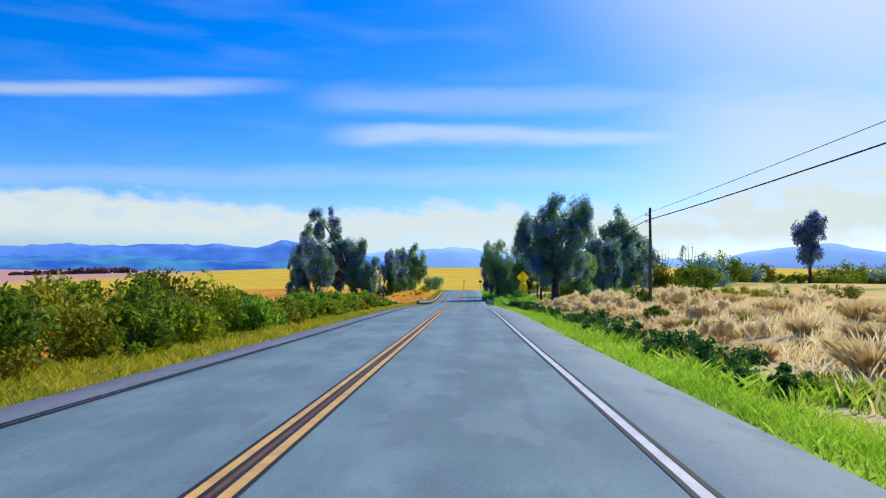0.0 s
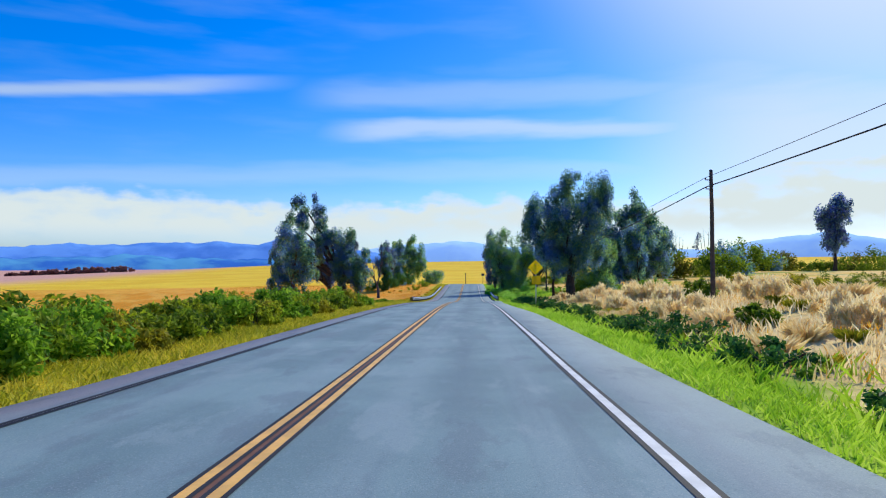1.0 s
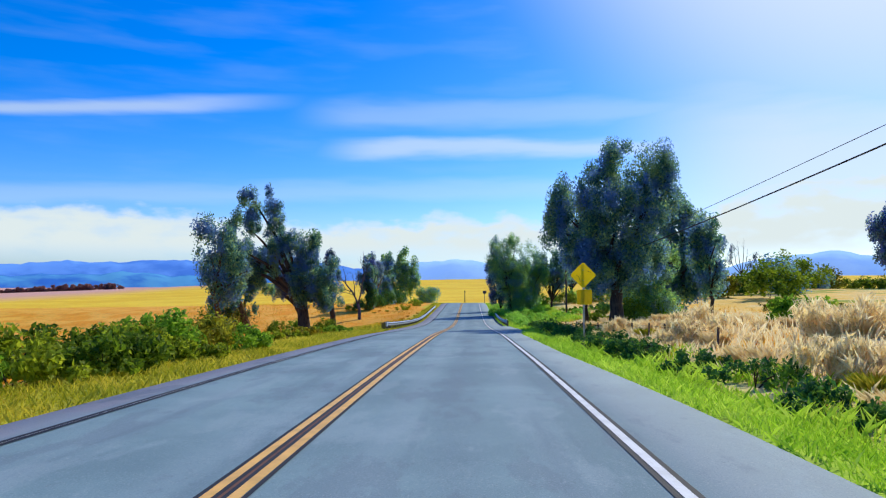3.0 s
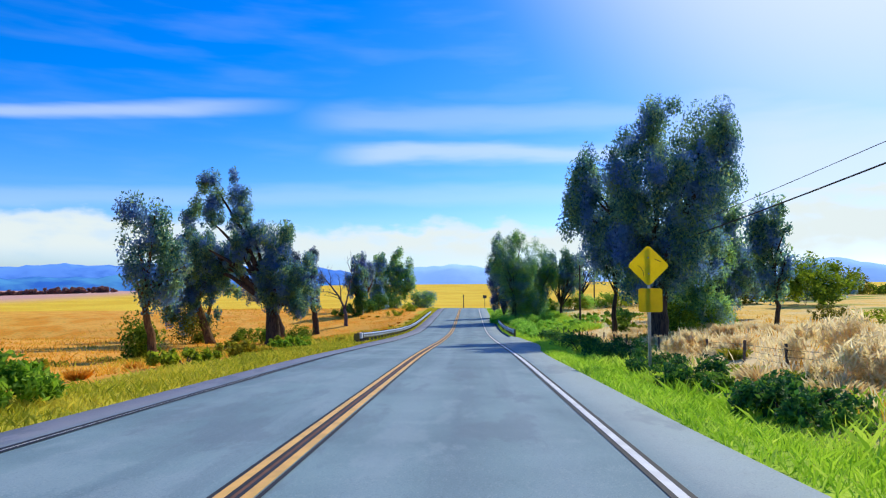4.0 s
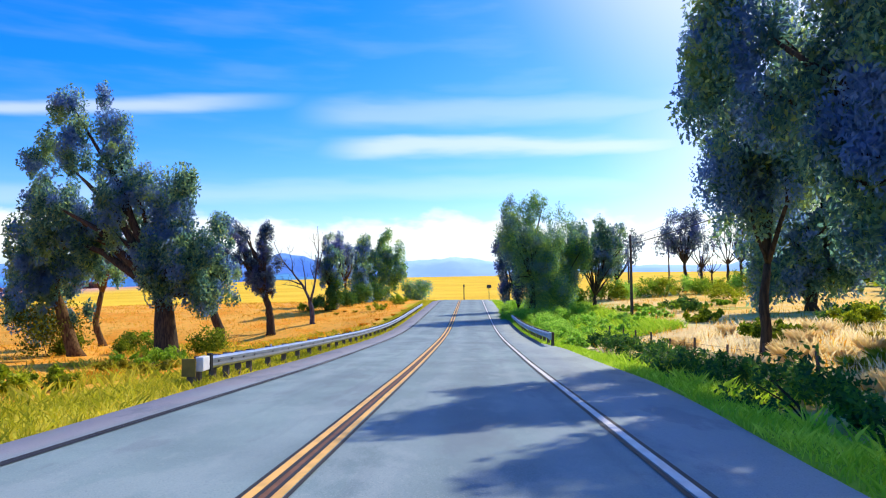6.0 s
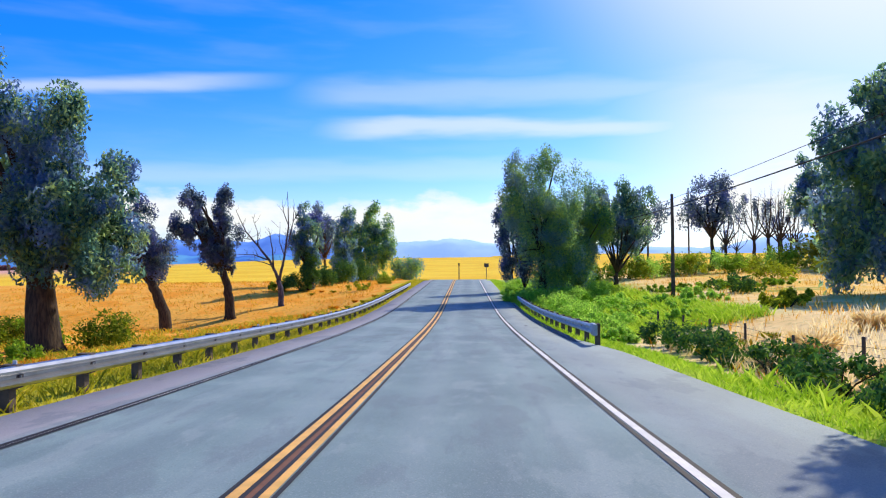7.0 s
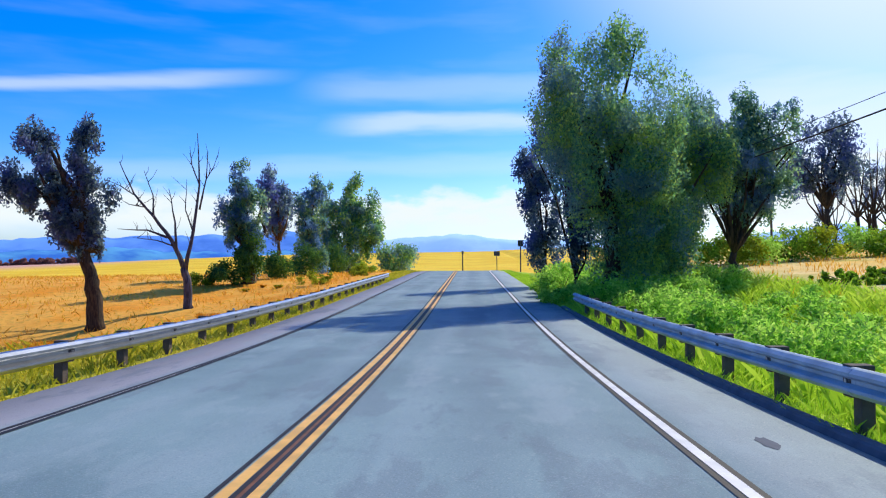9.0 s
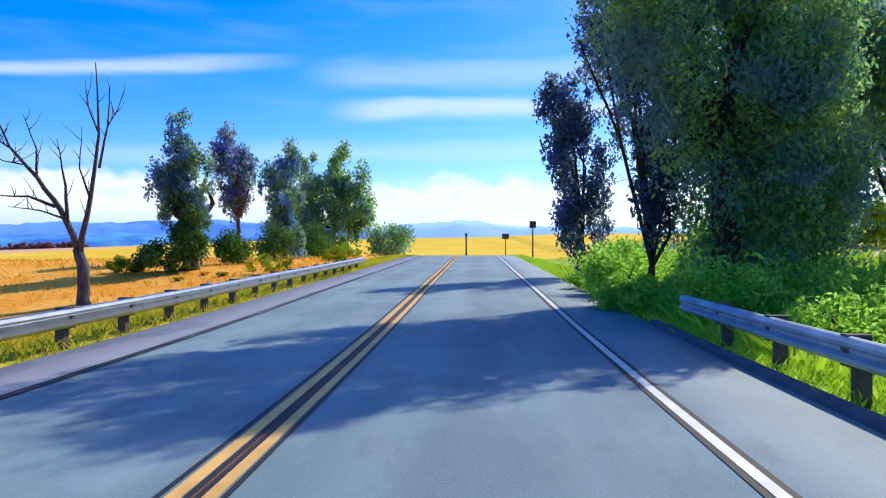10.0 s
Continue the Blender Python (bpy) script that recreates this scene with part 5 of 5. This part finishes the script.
for k, (sx, sy, sw, sh, key) in enumerate((
        (11.6, 22, 3.2, 0.7, "pale_shrub"), (13.5, 30, 3.4, 0.85, "pale_shrub"), (10.8, 38, 2.6, 0.9, "pale_shrub"), (12.2, 44, 3.0, 1.0, "pale_shrub"), (10.4, 50, 2.2, 1.0, "pale_shrub"), (13.8, 56, 3.4, 1.3, "pale_shrub"),
        (10.6, 62, 2.4, 1.0, "pale_shrub"), (12.6, 67, 3.0, 1.1, "pale_shrub"), (15.5, 40, 3.4, 1.0, "pale_shrub"), (17.5, 50, 3.6, 1.1, "pale_shrub"), (19, 33, 3.6, 1.0, "pale_shrub"), (11.0, 74, 2.4, 0.9, "pale_shrub"),
        (12.0, 33.5, 1.8, 0.7, "deep_olive"), (14.6, 48, 2.6, 1.0, "deep_olive"), (17, 66, 3, 1.2, "mid_green"), (22, 60, 4, 1.3, "gold_shrub"), (26, 80, 4, 1.3, "brown_shrub"), (27, 62, 4, 1.3, "gold_shrub"),
        (20, 104, 4, 1.0, "olive"), (24, 112, 4, 1.1, "dark_shrub"), (34, 100, 5, 1.4, "olive"), (40, 120, 5, 1.5, "brown_shrub"), (32, 72, 4, 1.4, "gold_shrub"), (17.5, 118, 3, 0.8, "olive"),
        (21, 133, 4, 1.2, "dark_shrub"), (29, 146, 4, 1.6, "olive"), (38, 152, 5, 1.7, "olive"), (38, 84, 5, 1.6, "gold_shrub"), (46, 96, 5, 1.8, "deep_olive"), (44, 76, 5, 1.6, "brown_shrub"), (56, 104, 6, 2.2, "deep_olive"), (66, 116, 6, 2.4, "brown_shrub"))):
    shrub(FIELD_TEXT[key], sx, sy, sw, sh, M[key], 3400 if key == "pale_shrub" else 2200, 0.36 if key == "pale_shrub" else 0.20, 500 + k, M["bark"], "bushes in the field", dry=key == "pale_shrub")
# sunlit thicket past the tall trees
for k, (sx, sy, sw, sh) in enumerate(((7.4, 149.0, 2.4, 1.7), (9.0, 150.5, 2.8, 2.0), (10.8, 151.5, 2.6, 1.7), (8.2, 152.5, 2.4, 1.8))):
    shrub("lime-green sunlit thicket by the road's edge", sx, sy, sw, sh, M["green_shrub"], 3600, 0.14, 560 + k, M["bark"], "sunlit thicket past the trees")
# lush growth behind the right-hand rail
for k in range(13):
    sy = 112.5 + k * 2.35 + rng.random()
    sx = 7.4 + rng.random() * 2.0 + (1.0 if k > 9 else 0)
    sh = 0.55 + 0.75 * min(k / 8.0, 1.0) + 0.3 * rng.random()
    shrub("bright green weeds and brambles behind the guard rail", sx, sy, 2.6 + rng.random(), sh, M["green_shrub"], 4600, 0.11, 600 + k, M["bark"], "brambles behind the rail")
for k, (sx, sy, sw, sh) in enumerate(((6.6, 140, 1.6, 1.0), (6.2, 143.8, 2.0, 1.8), (6.7, 146.8, 2.4, 1.8))):
    shrub("bright green thicket under the tall trees", sx, sy, sw, sh, M["green_shrub"], 4200, 0.13, 700 + k, M["bark"], "thicket under the trees")


def tussock_mesh(name, mat, h, w, count, seed):
    rng = np.random.default_rng(seed)
    a = rng.random(count) * 6.283
    r = w * 0.35 * rng.random(count) ** 0.7
    foot = np.stack([np.cos(a) * r, np.sin(a) * r, np.full(count, -0.03)], 1)
    hh = h * (0.5 + 0.5 * rng.random(count))
    out = np.stack([np.cos(a), np.sin(a), 0 * a], 1) * (w * (0.15 + 0.45 * rng.random(count)))[:, None]
    tip = foot + out + np.stack([0 * a, 0 * a, hh], 1)
    mid = foot + out * 0.35 + np.stack([0 * a, 0 * a, hh * 0.62], 1)
    side = np.stack([-np.sin(a), np.cos(a), 0 * a], 1) * 0.018
    v = np.stack([foot - side, foot + side, mid + side * 1.2, tip, mid - side * 1.2], axis=1).reshape(-1, 3)
    f = np.arange(count * 5).reshape(-1, 5)
    return mesh_from(name, v, f, mat)


TUFTS = [tussock_mesh("tussock", M[key], h, w, 260, 900 + i) for i, (key, h, w) in enumerate((("blade_pale", 0.8, 1.2), ("blade_gold", 0.7, 1.1), ("blade_pale", 1.0, 1.5), ("blade_olive", 0.6, 1.0)))]
TEXT = ("pale dry grass tussock in the roadside field", "golden dry grass tussock in the roadside field", "tall pale dry grass tussock by the fence", "yellow-green grass tussock beside the ditch")
rng = np.random.default_rng(77)
for k in range(150):
    tx, ty = 9.2 + 9.0 * rng.random() ** 1.6, 8 + 100 * rng.random()
    i = (0, 2, 3, 0, 3)[int(rng.integers(0, 5))]
    ob = new("grass_tussock", TUFTS[i])
    q = 0.4 + 0.45 * rng.random()
    ob.location, ob.rotation_euler, ob.scale = (tx, ty, ground_at(tx, ty)), (0, 0, rng.random() * 6.28), (q, q, q)
    tagged(ob, TEXT[i], "grass", "grass tussocks")
for k in range(50):
    tx, ty = -6.5 - 14 * rng.random() ** 1.5, 58 + 110 * rng.random()
    i = (1, 3)[k % 2]
    ob = new("grass_tussock", TUFTS[i])
    q = 0.3 + 0.3 * rng.random()
    ob.location, ob.rotation_euler, ob.scale = (tx, ty, ground_at(tx, ty)), (0, 0, rng.random() * 6.28), (q, q, q)
    tagged(ob, ("golden dry grass tussock at the field's edge", "yellow-green grass tussock at the field's edge")[k % 2], "grass", "grass tussocks")


# ------------------------------------------------------------------ grass
def grass(name, label, xs, ys, count, lo, hi, width, mat, seed, clump=0.0, lean=0.5):
    rng = np.random.default_rng(seed)
    n = count
    x = rng.uniform(xs[0], xs[1], n)
    y = ys[0] + (ys[1] - ys[0]) * rng.random(n) ** 1.15
    if clump:
        keep = np.sin(x * 1.7 + 2 * np.sin(y * 0.6)) + np.sin(y * 0.9 + x * 0.5) + rng.normal(size=n) * 0.6 > clump
        x, y = x[keep], y[keep]
        n = len(x)
    ok = (x < edge_left(y) - 0.12) | (x > edge_right(y) + 0.12) | (y > 184)
    x, y = x[ok], y[ok]
    n = len(x)
    z = land(x, y) - 0.02
    h = rng.uniform(lo, hi, n)
    a = rng.random(n) * 6.283
    w = width * (0.6 + 0.8 * rng.random(n)) / 2
    dx, dy = np.cos(a) * w, np.sin(a) * w
    lx, ly = rng.normal(size=n) * lean * h, rng.normal(size=n) * lean * h
    p = np.stack([x, y, z], 1)
    v = np.stack([p + np.stack([-dx, -dy, 0 * z], 1), p + np.stack([dx, dy, 0 * z], 1),
                  p + np.stack([dx * 0.6 + lx * 0.4, dy * 0.6 + ly * 0.4, h * 0.6], 1), p + np.stack([lx, ly, h], 1)], axis=1)
    tagged(new(name, mesh_from(name, v.reshape(-1, 3), np.arange(4 * n).reshape(-1, 4), mat)), label, "grass", kind="stuff")


grass("verge_grass", "short bright green verge grass", (4.9, 8.0), (0, 190), 100000, 0.07, 0.22, 0.024, M["blade_green"], 1)
grass("verge_grass", "yellow-green dry verge grass", (-6.6, -3.9), (4, 190), 70000, 0.07, 0.24, 0.024, M["blade_olive"], 2)
grass("dry_grass", "tall pale dry grass in the field", (8.8, 26), (2, 110), 55000, 0.22, 0.55, 0.04, M["blade_pale"], 3, -0.4, 0.3)
grass("dry_grass", "tall golden dry grass tufts", (8.8, 40), (20, 190), 40000, 0.2, 0.45, 0.045, M["blade_gold"], 4, 0.5, 0.25)
grass("field_stubble", "golden stubble of the open field", (-60, -8.5), (20, 220), 60000, 0.15, 0.4, 0.07, M["blade_gold"], 5, -0.2)
grass("weeds", "green weeds behind the guard rail", (6.0, 15.0), (114, 160), 24000, 0.2, 0.6, 0.05, M["blade_green"], 6)
grass("weeds", "green weeds along the ditch", (6.8, 10.0), (4, 100), 20000, 0.2, 0.5, 0.04, M["blade_green"], 7, 0.3)
grass("weeds", "green weeds under the trees", (-22.0, -5.0), (84, 130), 20000, 0.15, 0.45, 0.05, M["blade_olive"], 8, 0.2)
